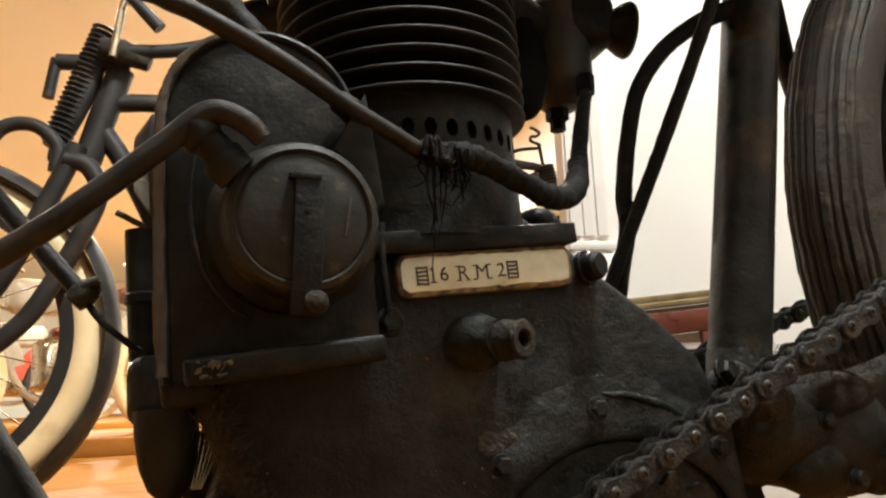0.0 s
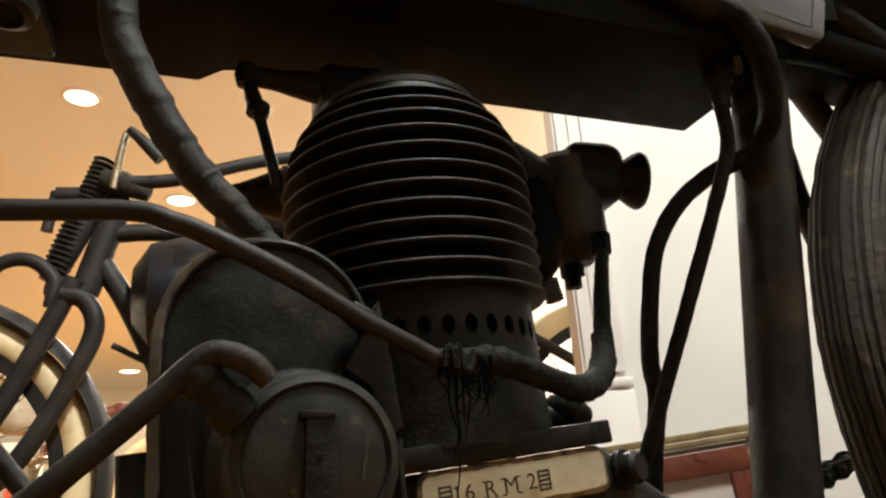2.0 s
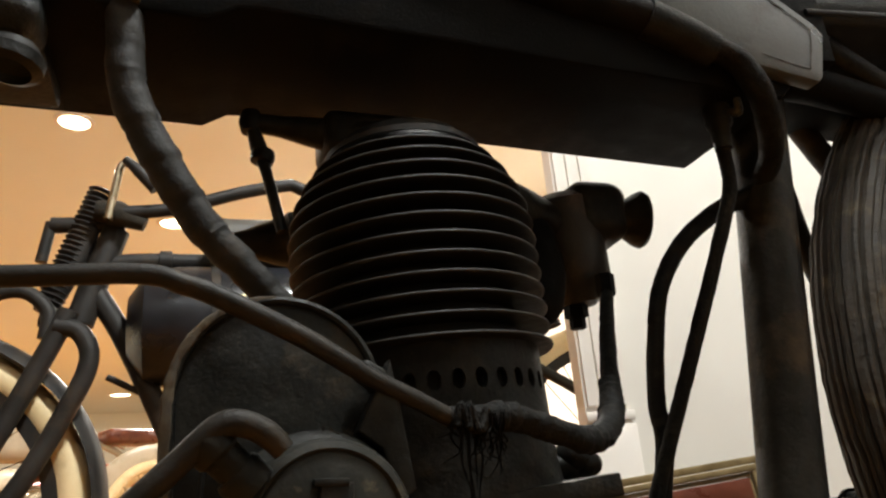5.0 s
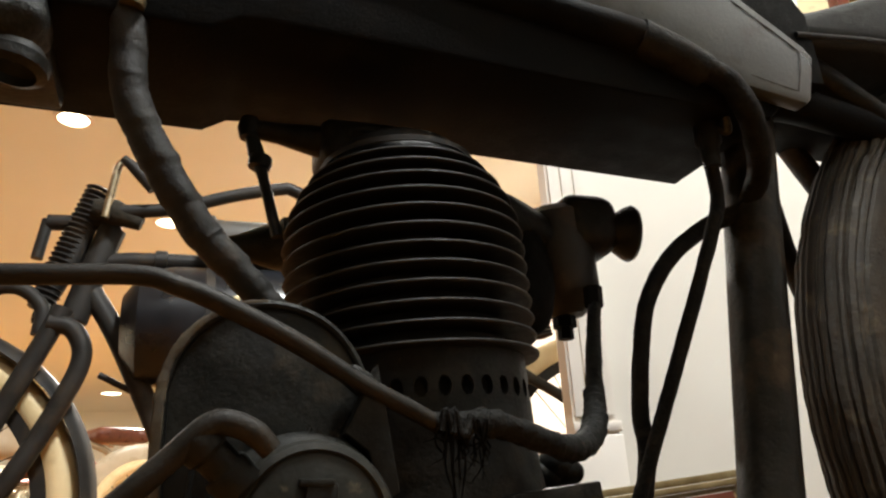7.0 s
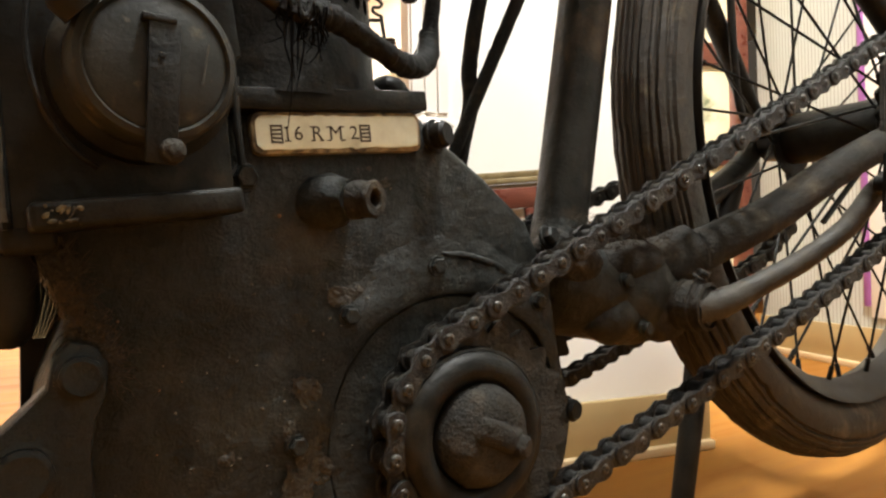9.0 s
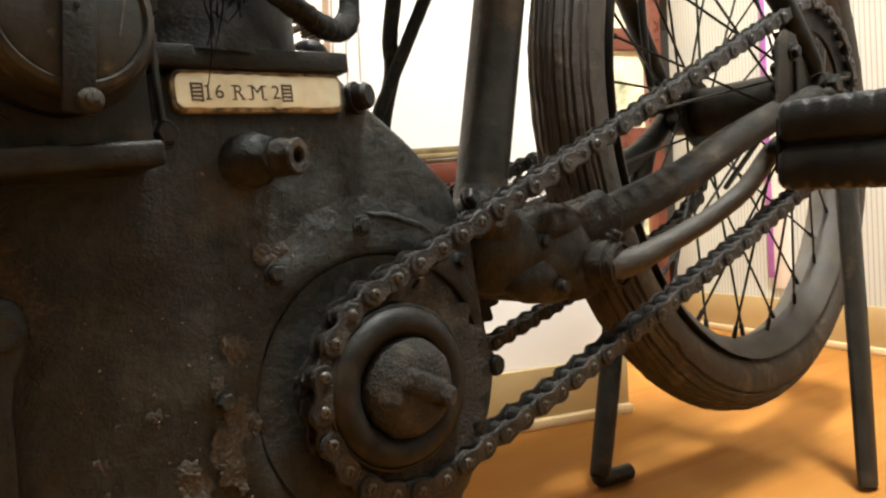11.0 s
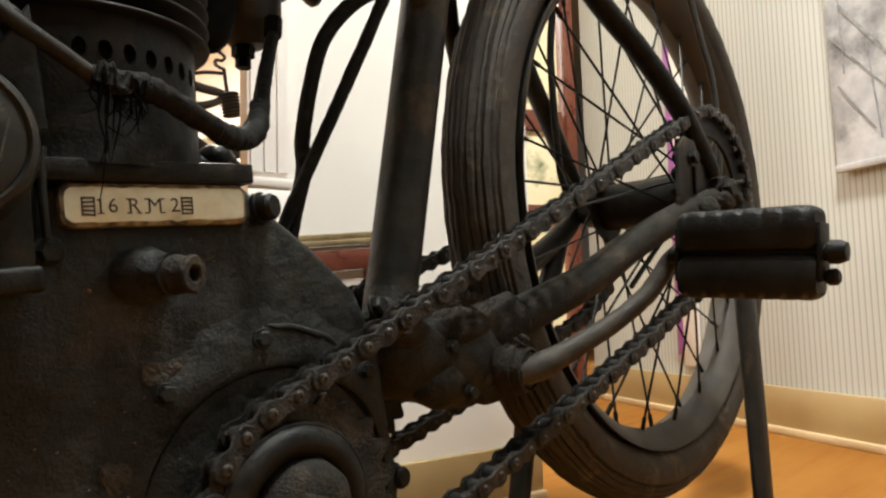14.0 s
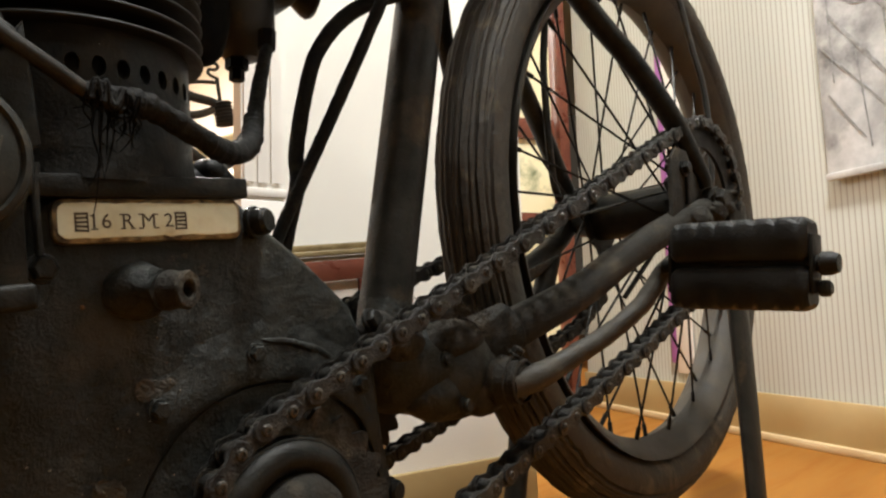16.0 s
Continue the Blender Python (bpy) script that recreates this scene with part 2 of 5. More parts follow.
def stripe_material(name, ground, line, along, pitch):
    """Wallpaper: narrow vertical stripes counted along one direction of the wall."""
    m = mat(name, ground, tuple(c * 1.04 for c in ground), 0.65, 0.0, 3, 0.05, 200)
    nt = m.node_tree
    bsdf = nt.nodes["Principled BSDF"]
    co = [n for n in nt.nodes if n.type == "TEX_COORD"][0]
    base = bsdf.inputs["Base Color"].links[0].from_socket
    dot = nt.nodes.new("ShaderNodeVectorMath")
    dot.operation = "DOT_PRODUCT"
    dot.inputs[1].default_value = tuple(a / pitch for a in along)
    fr = nt.nodes.new("ShaderNodeMath")
    fr.operation = "FRACT"
    r = nt.nodes.new("ShaderNodeValToRGB")
    e = r.color_ramp.elements
    e[0].position, e[0].color = 0.0, (0, 0, 0, 1)
    e[1].position, e[1].color = 0.36, (0, 0, 0, 1)
    for p, v in ((0.46, 1), (0.56, 1), (0.66, 0), (0.8, 0.22), (0.9, 0)):
        k = e.new(p)
        k.color = (v, v, v, 1)
    mix = nt.nodes.new("ShaderNodeMix")
    mix.data_type = "RGBA"
    nt.links.new(co.outputs["Object"], dot.inputs[0])
    nt.links.new(dot.outputs["Value"], fr.inputs[0])
    nt.links.new(fr.outputs[0], r.inputs[0])
    nt.links.new(r.outputs["Color"], mix.inputs["Factor"])
    nt.links.new(base, mix.inputs["A"])
    mix.inputs["B"].default_value = (*line, 1)
    nt.links.new(mix.outputs["Result"], bsdf.inputs["Base Color"])
    return m


# ---- shapes ----
def finish(bm, smooth=True, angle=0.6):
    bmesh.ops.recalc_face_normals(bm, faces=bm.faces)
    for f in bm.faces:
        f.smooth = smooth
    if smooth:
        for e in bm.edges:
            if len(e.link_faces) == 2 and e.calc_face_angle(0) > angle:
                e.smooth = False
    return bm


def mesh_of(name, bm, material):
    me = bpy.data.meshes.new(name)
    bm.to_mesh(me)
    bm.free()
    me.materials.append(material)
    return me


def thing(name, base, label, category, group=""):
    ob = new(name)
    ob.empty_display_size = 0.05
    ob.location = base
    return tagged(ob, label, category, group)


def adopt(ob, parent):
    ob.parent = parent
    if parent.type == "EMPTY":
        ob.matrix_parent_inverse = Matrix.Translation(-Vector(parent.location))
    return ob


def part(name, bm, material, parent, label=""):
    ob = adopt(new(name, mesh_of(name, bm, material)), parent)
    return tagged(ob, label)


def solid(name, bm, material, label, category, kind=""):
    return tagged(new(name, mesh_of(name, bm, material)), label, category, "", kind)


def basis(axis):
    a = Vector(axis).normalized()
    u = a.cross(Vector((0, 0, 1)) if abs(a.z) < 0.9 else Vector((1, 0, 0))).normalized()
    return a, u, a.cross(u)


def lathe(profile, at, axis, seg=48, bm=None, closed=False):
    """Turns (radius, height) pairs round an axis."""
    bm = bm or bmesh.new()
    a, u, v = basis(axis)
    at = Vector(at)
    rings = []
    for r, h in profile:
        if r < 1e-6:
            rings.append([bm.verts.new(at + a * h)])
        else:
            rings.append([bm.verts.new(at + a * h + (u * math.cos(k * math.tau / seg) + v * math.sin(k * math.tau / seg)) * r) for k in range(seg)])
    pairs = list(zip(rings, rings[1:])) + ([(rings[-1], rings[0])] if closed else [])
    for p, q in pairs:
        for k in range(seg):
            n = (k + 1) % seg
            if len(p) == 1 and len(q) > 1:
                bm.faces.new((p[0], q[n], q[k]))
            elif len(q) == 1 and len(p) > 1:
                bm.faces.new((p[k], p[n], q[0]))
            elif len(p) > 1:
                bm.faces.new((p[k], p[n], q[n], q[k]))
    return finish(bm)


def disc(r, h0, h1, at, axis, b=0.001, seg=40, bm=None):
    return lathe([(0, h0), (r - b, h0), (r, h0 + b), (r, h1 - b), (r - b, h1), (0, h1)], at, axis, seg, bm)


def spline(points, n=8):
    pts = [Vector(p) for p in points]
    if len(pts) == 2:
        return [pts[0].lerp(pts[1], k / n) for k in range(n + 1)]
    ext = [pts[0] * 2 - pts[1]] + pts + [pts[-1] * 2 - pts[-2]]
    out = []
    for i in range(1, len(ext) - 2):
        p0, p1, p2, p3 = ext[i - 1:i + 3]
        for k in range(n):
            t = k / n
            out.append(0.5 * (2 * p1 + (p2 - p0) * t + (2 * p0 - 5 * p1 + 4 * p2 - p3) * t * t + (3 * p1 - p0 - 3 * p2 + p3) * t ** 3))
    return out + [pts[-1]]


def sweep(points, radius, seg=14, n=8, rough=0.0, flat=1.0, up=None, bm=None, caps=True, wrap=0.0, turns=5):
    """A tube along a smooth line; radius a number or one for each given point; rough: uneven thickness; flat: squashed section."""
    bm = bm or bmesh.new()
    line = spline(points, n)
    m = len(line)
    radii = [radius] * m if isinstance(radius, (int, float)) else [float(np.interp(k / (m - 1) * (len(radius) - 1), range(len(radius)), radius)) for k in range(m)]
    rings, side = [], None
    for k, p in enumerate(line):
        d = (line[min(k + 1, m - 1)] - line[max(k - 1, 0)]).normalized()
        if side is None:
            ref = Vector(up) if up else (Vector((0, 1, 0)) if abs(d.y) < 0.9 else Vector((1, 0, 0)))
            side = d.cross(ref).normalized()
        side = (side - d * side.dot(d)).normalized()
        other = d.cross(side)
        ring = []
        for s in range(seg):
            a = s * math.tau / seg
            r = radii[k]
            if rough:
                q = p + (side * math.cos(a) + other * math.sin(a)) * r
                r *= 1 + rough * noise.noise(q * 140) + 0.6 * rough * noise.noise(Vector((k * 0.9, 3.1, p.x * 50)))
            if wrap:
                r *= 1 + wrap * (((k + 0.35 * s / seg * turns + 2 * noise.noise(Vector((k * 0.13, 1.7, 0.4)))) % turns) / turns - 0.5)
            ring.append(bm.verts.new(p + (side * math.cos(a) + other * math.sin(a) * flat) * r))
        rings.append(ring)
    for p, q in zip(rings, rings[1:]):
        for s in range(seg):
            t = (s + 1) % seg
            bm.faces.new((p[s], p[t], q[t], q[s]))
    if caps:
        bm.faces.new(rings[0])
        bm.faces.new(rings[-1])
    return finish(bm)


def prism(outline, y0, y1, b=0.002, seg=2):
    """An outline in x and z, run from y0 to y1, with rounded edges."""
    bm = bmesh.new()
    front = bm.faces.new([bm.verts.new((x, y0, z)) for x, z in outline])
    ext = bmesh.ops.extrude_face_region(bm, geom=[front])
    bmesh.ops.translate(bm, vec=(0, y1 - y0, 0), verts=[v for v in ext["geom"] if isinstance(v, bmesh.types.BMVert)])
    bmesh.ops.recalc_face_normals(bm, faces=bm.faces)
    if b:
        rims = [e for e in bm.edges if abs(e.verts[0].co.y - e.verts[1].co.y) < 1e-6]
        bmesh.ops.bevel(bm, geom=rims, offset=b, segments=seg, profile=0.5, affect="EDGES")
    return finish(bm)


def block(size, m=None, b=0.002, seg=2, bm=None):
    """A box with rounded edges about its middle, at the pose m."""
    one = bmesh.new()
    bmesh.ops.create_cube(one, size=1)
    bmesh.ops.scale(one, vec=size, verts=one.verts)
    if b:
        bmesh.ops.bevel(one, geom=one.edges[:], offset=b, segments=seg, profile=0.5, affect="EDGES")
    if m is not None:
        one.transform(m)
    return finish(one)


def arc(cx, cz, r, a0, a1, n):
    return [(cx + r * math.cos(radians(a0 + (a1 - a0) * k / n)), cz + r * math.sin(radians(a0 + (a1 - a0) * k / n))) for k in range(n + 1)]


def roughen(bm, amount, size):
    for v in bm.verts:
        v.co += Vector((noise.noise(v.co * size), noise.noise(v.co * size + Vector((7, 3, 1))), noise.noise(v.co * size + Vector((2, 9, 4))))) * amount
    return bm


def bolt(name, at, axis, r, h, parent, material, hexed=True):
    bm = disc(r * 1.25, 0, h * 0.3, at, axis, 0.0004, 16)
    lathe([(0, h), (r * 0.8, h), (r, h * 0.8), (r, 0)], at, axis, 6 if hexed else 18, bm)
    return part(name, finish(bm, True, 0.4), material, parent)


# ---- the setting ----
FLOOR = floor_material()
solid("floor", block((14, 20, 0.1), pose(0, 7, -0.05), 0), FLOOR, "polished orange wooden floor", "floor", "structure")
solid("ceiling", block((14, 20, 0.1), pose(0, 7, 2.65), 0), CEIL, "peach painted ceiling with recessed lamps", "ceiling", "structure")

# the partition behind the motorcycle, which ends at a cased opening
PART = pose(0.594, 0.715, 0, 0, 0, -11)


def wall_block(x0, x1, y0, y1, z0, z1, b=0.0):
    return block((x1 - x0, y1 - y0, z1 - z0), PART @ pose((x0 + x1) / 2, (y0 + y1) / 2, (z0 + z1) / 2), b)


solid("wall_partition", wall_block(-0.121, 0.276, 0.0, 0.03, 0, 2.6), WALL, "smooth white painted partition wall", "wall", "structure")
solid("baseboard", wall_block(-0.121, 0.276, -0.012, -0.001, 0.012, 0.084, 0.002), SKIRT, "tan painted skirting board along the white wall", "skirting", "structure")
solid("trim", wall_block(-0.121, 0.276, -0.022, -0.001, 0.0, 0.014, 0.003), BEAD, "cream bead at the foot of the skirting", "trim", "structure")
casing = thing("trim_casing", PART @ Vector((-0.16, 0, 0)), "pinkish white fluted door casing at the opening", "casing")
casing["kind"] = "structure"
part("board", wall_block(-0.176, -0.122, -0.012, 0.016, 0.0, 2.6, 0.0), CASING, casing)
for k in range(3):
    part("flute", wall_block(-0.173 + k * 0.017, -0.16 + k * 0.017, -0.0155, -0.0121, 0.462, 2.55, 0.0), CASING, casing)
part("plinth_block", wall_block(-0.178, -0.119, -0.0175, -0.0125, 0.0, 0.44, 0.002), CASING, casing)
part("plinth_cap", wall_block(-0.177, -0.119, -0.0172, -0.0121, 0.444, 0.455, 0.001), CASING, casing)

# the striped wall behind the rear wheel
R0, R1 = Vector((1.30, -0.11, 0)), Vector((2.36, 2.23, 0))
ALONG = (R1 - R0).normalized()
RIGHT = Matrix.Translation(R0) @ Matrix.Rotation(math.atan2(ALONG.y, ALONG.x), 4, "Z")


def right_block(x0, x1, y0, y1, z0, z1, b=0.0):
    return block((x1 - x0, y1 - y0, z1 - z0), RIGHT @ pose((x0 + x1) / 2, (y0 + y1) / 2, (z0 + z1) / 2), b)


STRIPES = stripe_material("striped_wallpaper", (0.51, 0.525, 0.485), (0.33, 0.31, 0.262), ALONG, 0.0135)
solid("wall_striped", right_block(-2.5, 1.49, -0.12, 0.0, 0, 2.6), STRIPES, "wall with narrow cream and tan striped wallpaper", "wall", "structure")
solid("baseboard", right_block(-2.5, 1.49, 0.001, 0.014, 0.014, 0.1, 0.002), SKIRT, "tan painted skirting board below striped wallpaper", "skirting", "structure")
solid("trim", right_block(-2.5, 1.49, 0.001, 0.026, 0.0, 0.016, 0.003), BEAD, "cream bead at the foot of the skirting", "trim", "structure")

# walls that close the place; the south one is unseen and sets the bounce
solid("wall_south", block((14, 0.1, 2.6), pose(0, -2.6, 1.3), 0), NEUTRAL, "unseen grey cream wall, tinted to set the bounce light", "wall", "structure")
solid("wall_west", block((0.1, 20, 2.6), pose(-5.0, 7, 1.3), 0), CEIL, "plain peach wall", "wall", "structure")
solid("wall_north", block((14, 0.1, 2.6), pose(0, 15.6, 1.3), 0), CEIL, "plain peach wall at the far end of the hall", "wall", "structure")
solid("wall_east", block((0.1, 13.1, 2.6), pose(2.75, 9.0, 1.3), 0), WALL, "plain cream white wall of the hall", "wall", "structure")

# the one at x 3.2 is made up and hidden behind the east wall
for x, y, r in ((-0.68, 4.02, 0.085), (-0.16, 5.48, 0.1), (-1.07, 13.36, 0.16), (3.2, 3.4, 0.09), (-2.2, 9.2, 0.12)):
    lamp = thing("ceiling_lamp", (x, y, 2.6), "round recessed ceiling lamp, lit warm white", "lamp", "recessed ceiling lamps")
    part("ring", lathe([(r, -0.001), (r * 1.25, -0.001), (r * 1.22, -0.01), (r, -0.012)], (x, y, 2.6), (0, 0, 1), 32, closed=True), PALE, lamp)
    part("bulb", disc(r * 0.98, -0.006, -0.002, (x, y, 2.6), (0, 0, 1), 0.001, 32), LAMP, lamp, "glowing lamp face")

# picture leaning on the partition
pic = thing("framed_picture", PART @ Vector((-0.1, -0.02, 0)), "picture in a mahogany frame with gilt moulding against the white wall", "picture")
PX0, PX1, PZ0, PZ1 = -0.28, 0.012, 0.185, 0.395
PICM = Matrix.Translation((PX1, 0, PZ1)) @ pose(0, 0, 0, 0, -5, 0) @ Matrix.Translation((-PX1, 0, -PZ1))


def pic_block(x0, x1, y0, y1, z0, z1, b=0.0):
    return block((x1 - x0, y1 - y0, z1 - z0), PART @ PICM @ pose((x0 + x1) / 2, (y0 + y1) / 2, (z0 + z1) / 2), b)


def frame_ring(inset, wide, y0, y1, name, material):
    for x0, x1, z0, z1 in ((PX0 + inset, PX1 - inset, PZ1 - inset - wide, PZ1 - inset), (PX0 + inset, PX1 - inset, PZ0 + inset, PZ0 + inset + wide),
                           (PX0 + inset, PX0 + inset + wide, PZ0 + inset + wide, PZ1 - inset - wide), (PX1 - inset - wide, PX1 - inset, PZ0 + inset + wide, PZ1 - inset - wide)):
        part(name, pic_block(x0, x1, y0, y1, z0, z1, 0.0015), material, pic)


frame_ring(0.0, 0.008, -0.030, -0.0265, "moulding", GILT)
frame_ring(0.0085, 0.007, -0.035, -0.0265, "moulding", GILT)
frame_ring(0.016, 0.005, -0.031, -0.0265, "moulding", GILT)
frame_ring(0.0215, 0.026, -0.036, -0.0265, "rail", MAHOGANY)
part("print", pic_block(PX0 + 0.048, PX1 - 0.048, -0.031, -0.028, PZ0 + 0.048, PZ1 - 0.048), MOUNT, pic, "pale mounted print")

# mahogany screen that closes the end of the striped wall
SCR = RIGHT @ Matrix.Translation((1.53, 0.02, 0)) @ pose(0, 0, 0, 0, 0, 90)


def screen_block(x0, x1, y0, y1, z0, z1, b=0.0):
    return block((x1 - x0, y1 - y0, z1 - z0), SCR @ pose((x0 + x1) / 2, (y0 + y1) / 2, (z0 + z1) / 2), b)


screen = thing("panelled_screen", SCR @ Vector((0.4, 0, 0)), "mahogany screen with cream panels beyond the striped wall", "screen")
for x in (0.0, 0.62):
    part("post", screen_block(x, x + 0.036, -0.03, 0.03, 0, 2.6, 0.003), MAHOGANY, screen)
for x in (0.051,):
    for z0, z1 in ((0.0, 0.1), (0.545, 0.605), (0.845, 0.91), (1.25, 1.31), (2.4, 2.6)):
        part("rail", screen_block(x, x + 0.568, -0.025, 0.025, z0, z1, 0.003), MAHOGANY, screen)
    # opaque panels stand in for panes with the lit hall beyond
    for z0, z1 in ((0.101, 0.544), (0.606, 0.844), (0.911, 1.249), (1.311, 2.399)):
        part("panel", screen_block(x, x + 0.568, -0.004, 0.004, z0, z1, 0), LIT_PANE, screen, "opaque yellow panel in place of glass onto the lit hall")

# poster, ribbon and card on the striped wall
def on_right(p):
    return (Vector(p) - R0).dot(ALONG)


xp = on_right((1.52, 0.40, 0))
bm = bmesh.new()
rows = []
for i in range(25):
    z = 0.545 + i * 0.05
    rows.append([bm.verts.new(RIGHT @ Vector((xp - j * 0.03, 0.012 + 0.006 * math.sin(j * 0.9 + i * 0.2) * (1 - i / 30), z + 0.002 * math.sin(j * 1.7) * (i == 0)))) for j in range(28)])
for a, b in zip(rows, rows[1:]):
    for j in range(27):
        bm.faces.new((a[j], a[j + 1], b[j + 1], b[j]))
ext = bmesh.ops.extrude_face_region(bm, geom=bm.faces[:])
bmesh.ops.translate(bm, vec=(RIGHT.to_3x3() @ Vector((0, 0.002, 0))), verts=[v for v in ext["geom"] if isinstance(v, bmesh.types.BMVert)])
banner = solid("banner", finish(bm), CLOTH, "grey photographic print on hanging white canvas", "banner")
def wave(j, i):
    return 0.012 + 0.006 * math.sin(j * 0.9 + i * 0.2) * (1 - i / 30)


for u0, z0, u1, z1, w in ((0.03, 0.86, 0.17, 0.66, 0.006), (0.10, 0.89, 0.24, 0.70, 0.004), (0.02, 0.70, 0.09, 0.60, 0.003), (0.26, 0.93, 0.40, 0.80, 0.008), (0.05, 0.99, 0.22, 0.80, 0.012), (0.01, 0.80, 0.20, 0.565, 0.003), (0.0, 0.93, 0.10, 0.86, 0.02), (0.08, 0.78, 0.10, 0.58, 0.0025), (0.14, 0.83, 0.155, 0.60, 0.003), (0.03, 0.90, 0.035, 0.72, 0.0025), (0.12, 0.62, 0.30, 0.60, 0.006), (0.02, 1.02, 0.3, 0.95, 0.015)):
    bm = bmesh.new()
    side = []
    for k in range(17):
        f = k / 16
        wide = w * (0.5 + 0.7 * abs(noise.noise(Vector((f * 7, u0 * 30, 2)))))
        pair = []
        for s in (-1, 1):
            u, z = u0 + (u1 - u0) * f + s * wide, z0 + (z1 - z0) * f
            pair.append(bm.verts.new(RIGHT @ Vector((xp - u, wave(u / 0.03, (z - 0.545) / 0.05) + 0.0036, z))))
        side.append(pair)
    for a, b in zip(side, side[1:]):
        bm.faces.new((a[0], a[1], b[1], b[0]))
    part("printed_stroke", bm, INK_GREY, banner, "dark stroke in the print")
part("hem", right_block(xp - 0.81, xp, 0.009, 0.022, 0.532, 0.546, 0.002), CLOTH, banner, "white sewn hem")
xr = on_right((1.73, 0.86, 0))
part_r = thing("ribbon_card", RIGHT @ Vector((xr, 0, 0.13)), "white card with a purple ribbon against striped wallpaper", "display card")
part("card", right_block(xr - 0.07, xr - 0.012, 0.002, 0.008, 0.125, 1.5, 0.001), PALE, part_r)
part("ribbon", right_block(xr - 0.0115, xr + 0.0095, 0.002, 0.010, 0.15, 1.5, 0.002), PURPLE, part_r, "purple ribbon")

# ---- the motorcycle ----
bike = thing("motorcycle", (0.35, 0.41, 0.0), "unrestored veteran motorcycle, grimy black, on its rear stand", "motorcycle")
ENGINE_TURN = 5.0
UPRIGHT = Vector((-math.sin(radians(2.5)), 0, math.cos(radians(2.5))))


def tilted(x, y, z):
    return pose(x, y, z, 0, -ENGINE_TURN, 0)


# crankcase
outline = [(0.085, 0.355), (0.198, 0.364), (0.212, 0.352), (0.243, 0.331), (0.277, 0.303), (0.297, 0.262), (0.304, 0.21), (0.302, 0.16), (0.288, 0.112),
           (0.25, 0.075), (0.16, 0.055), (0.06, 0.07), (0.012, 0.10), (-0.008, 0.16), (0.002, 0.225), (0.013, 0.255), (0.0, 0.285), (-0.01, 0.303), (0.082, 0.314)]
bm = prism(outline, 0.345, 0.468, 0.006, 3)
case = part("crankcase", bm, GRIME, bike, "oil-caked cast crankcase")
boss_ring = roughen(lathe([(0.081, 0.004), (0.0815, 0.0105), (0.0835, 0.0115), (0.092, 0.0110), (0.100, 0.0095), (0.108, 0.0078), (0.116, 0.0066), (0.122, 0.004)], (0.215, 0.352, 0.178), (0, -1, 0), 72), 0.0022, 38)
for v in boss_ring.verts:
    dx, dz = v.co.x - 0.215, v.co.z - 0.178
    far_r = math.hypot(dx, dz)
    top_r = 0.0895 + 0.034 * min(1, max(0, (0.85 - dx / far_r) / 0.6))
    if far_r > top_r:
        v.co.x, v.co.z = 0.215 + dx * top_r / far_r, 0.178 + dz * top_r / far_r
part("case_boss", finish(boss_ring), GRIME, case)
# raised rib running from the boss up to the chain
part("case_rib", roughen(sweep([(0.208, 0.3445, 0.2835), (0.225, 0.3438, 0.282), (0.247, 0.3438, 0.276), (0.268, 0.3448, 0.266)], [0.001, 0.0024, 0.0026, 0.0016], 12, 12, 0.35), 0.001, 160), GRIME, case)
part("inner_cover", roughen(disc(0.0805, 0.0, 0.0085, (0.215, 0.352, 0.178), (0, -1, 0), 0.001, 56), 0.0006, 60), GRIME, case)
for a in (96, 133, 176, 218, 48):
    at = (0.215 + 0.0985 * math.cos(radians(a)), 0.3425, 0.178 + 0.0985 * math.sin(radians(a)))
    bolt("case_bolt", at, (0, -1, 0), 0.005, 0.006, case, GRIME)
bolt("case_bolt", (0.307, 0.35, 0.178), (0.25, -1, 0), 0.0075, 0.012, case, IRON, False)
bolt("case_bolt", (0.29, 0.343, 0.292), (0.3, -1, 0.3), 0.007, 0.008, case, IRON)
bolt("case_bolt", (0.203, 0.343, 0.352), (0.5, -1, 0.1), 0.008, 0.012, case, IRON, False)
part("lug_web", roughen(prism([(0.012, 0.248), (0.021, 0.246), (0.0265, 0.238), (0.0265, 0.226), (0.0215, 0.214), (0.0195, 0.20), (0.0215, 0.17), (0.02, 0.13), (0.005, 0.11), (-0.03, 0.10), (-0.06, 0.13), (-0.05, 0.18), (-0.014, 0.212), (0.003, 0.228), (0.005, 0.241)], 0.327, 0.35, 0.003, 2), 0.0008, 60), GRIME, case)
for x, z, r in ((0.0155, 0.233, 0.0088), (-0.006, 0.195, 0.0115), (-0.014, 0.15, 0.009)):
    part("lug_bolt", roughen(lathe([(r * 1.2, -0.004), (r * 1.2, 0.001), (r, 0.002), (r, 0.006), (r * 0.8, 0.0078), (r * 0.5, 0.0072), (0, 0.0075)], (x, 0.328, z), (0, -1, 0), 28), 0.0006, 120), GRIME, case)
part("oil_boss", roughen(lathe([(0.0, -0.01), (0.015, -0.01), (0.0155, 0.004), (0.013, 0.012), (0.0105, 0.016), (0.0105, 0.022), (0, 0.022)], (0.136, 0.344, 0.312), (0.35, -1, -0.02), 32), 0.0022, 110), GRIME, case)
part("nipple", roughen(lathe([(0.0042, -0.002), (0.0044, 0.0095), (0.0052, 0.0105), (0.0088, 0.0105), (0.0098, 0.009), (0.0092, 0.004), (0.0102, 0.001), (0.0105, -0.006)], (0.146, 0.3225, 0.3117), (0.5, -1, -0.02), 32), 0.0007, 170), CAKED, case, "open threaded iron nipple")

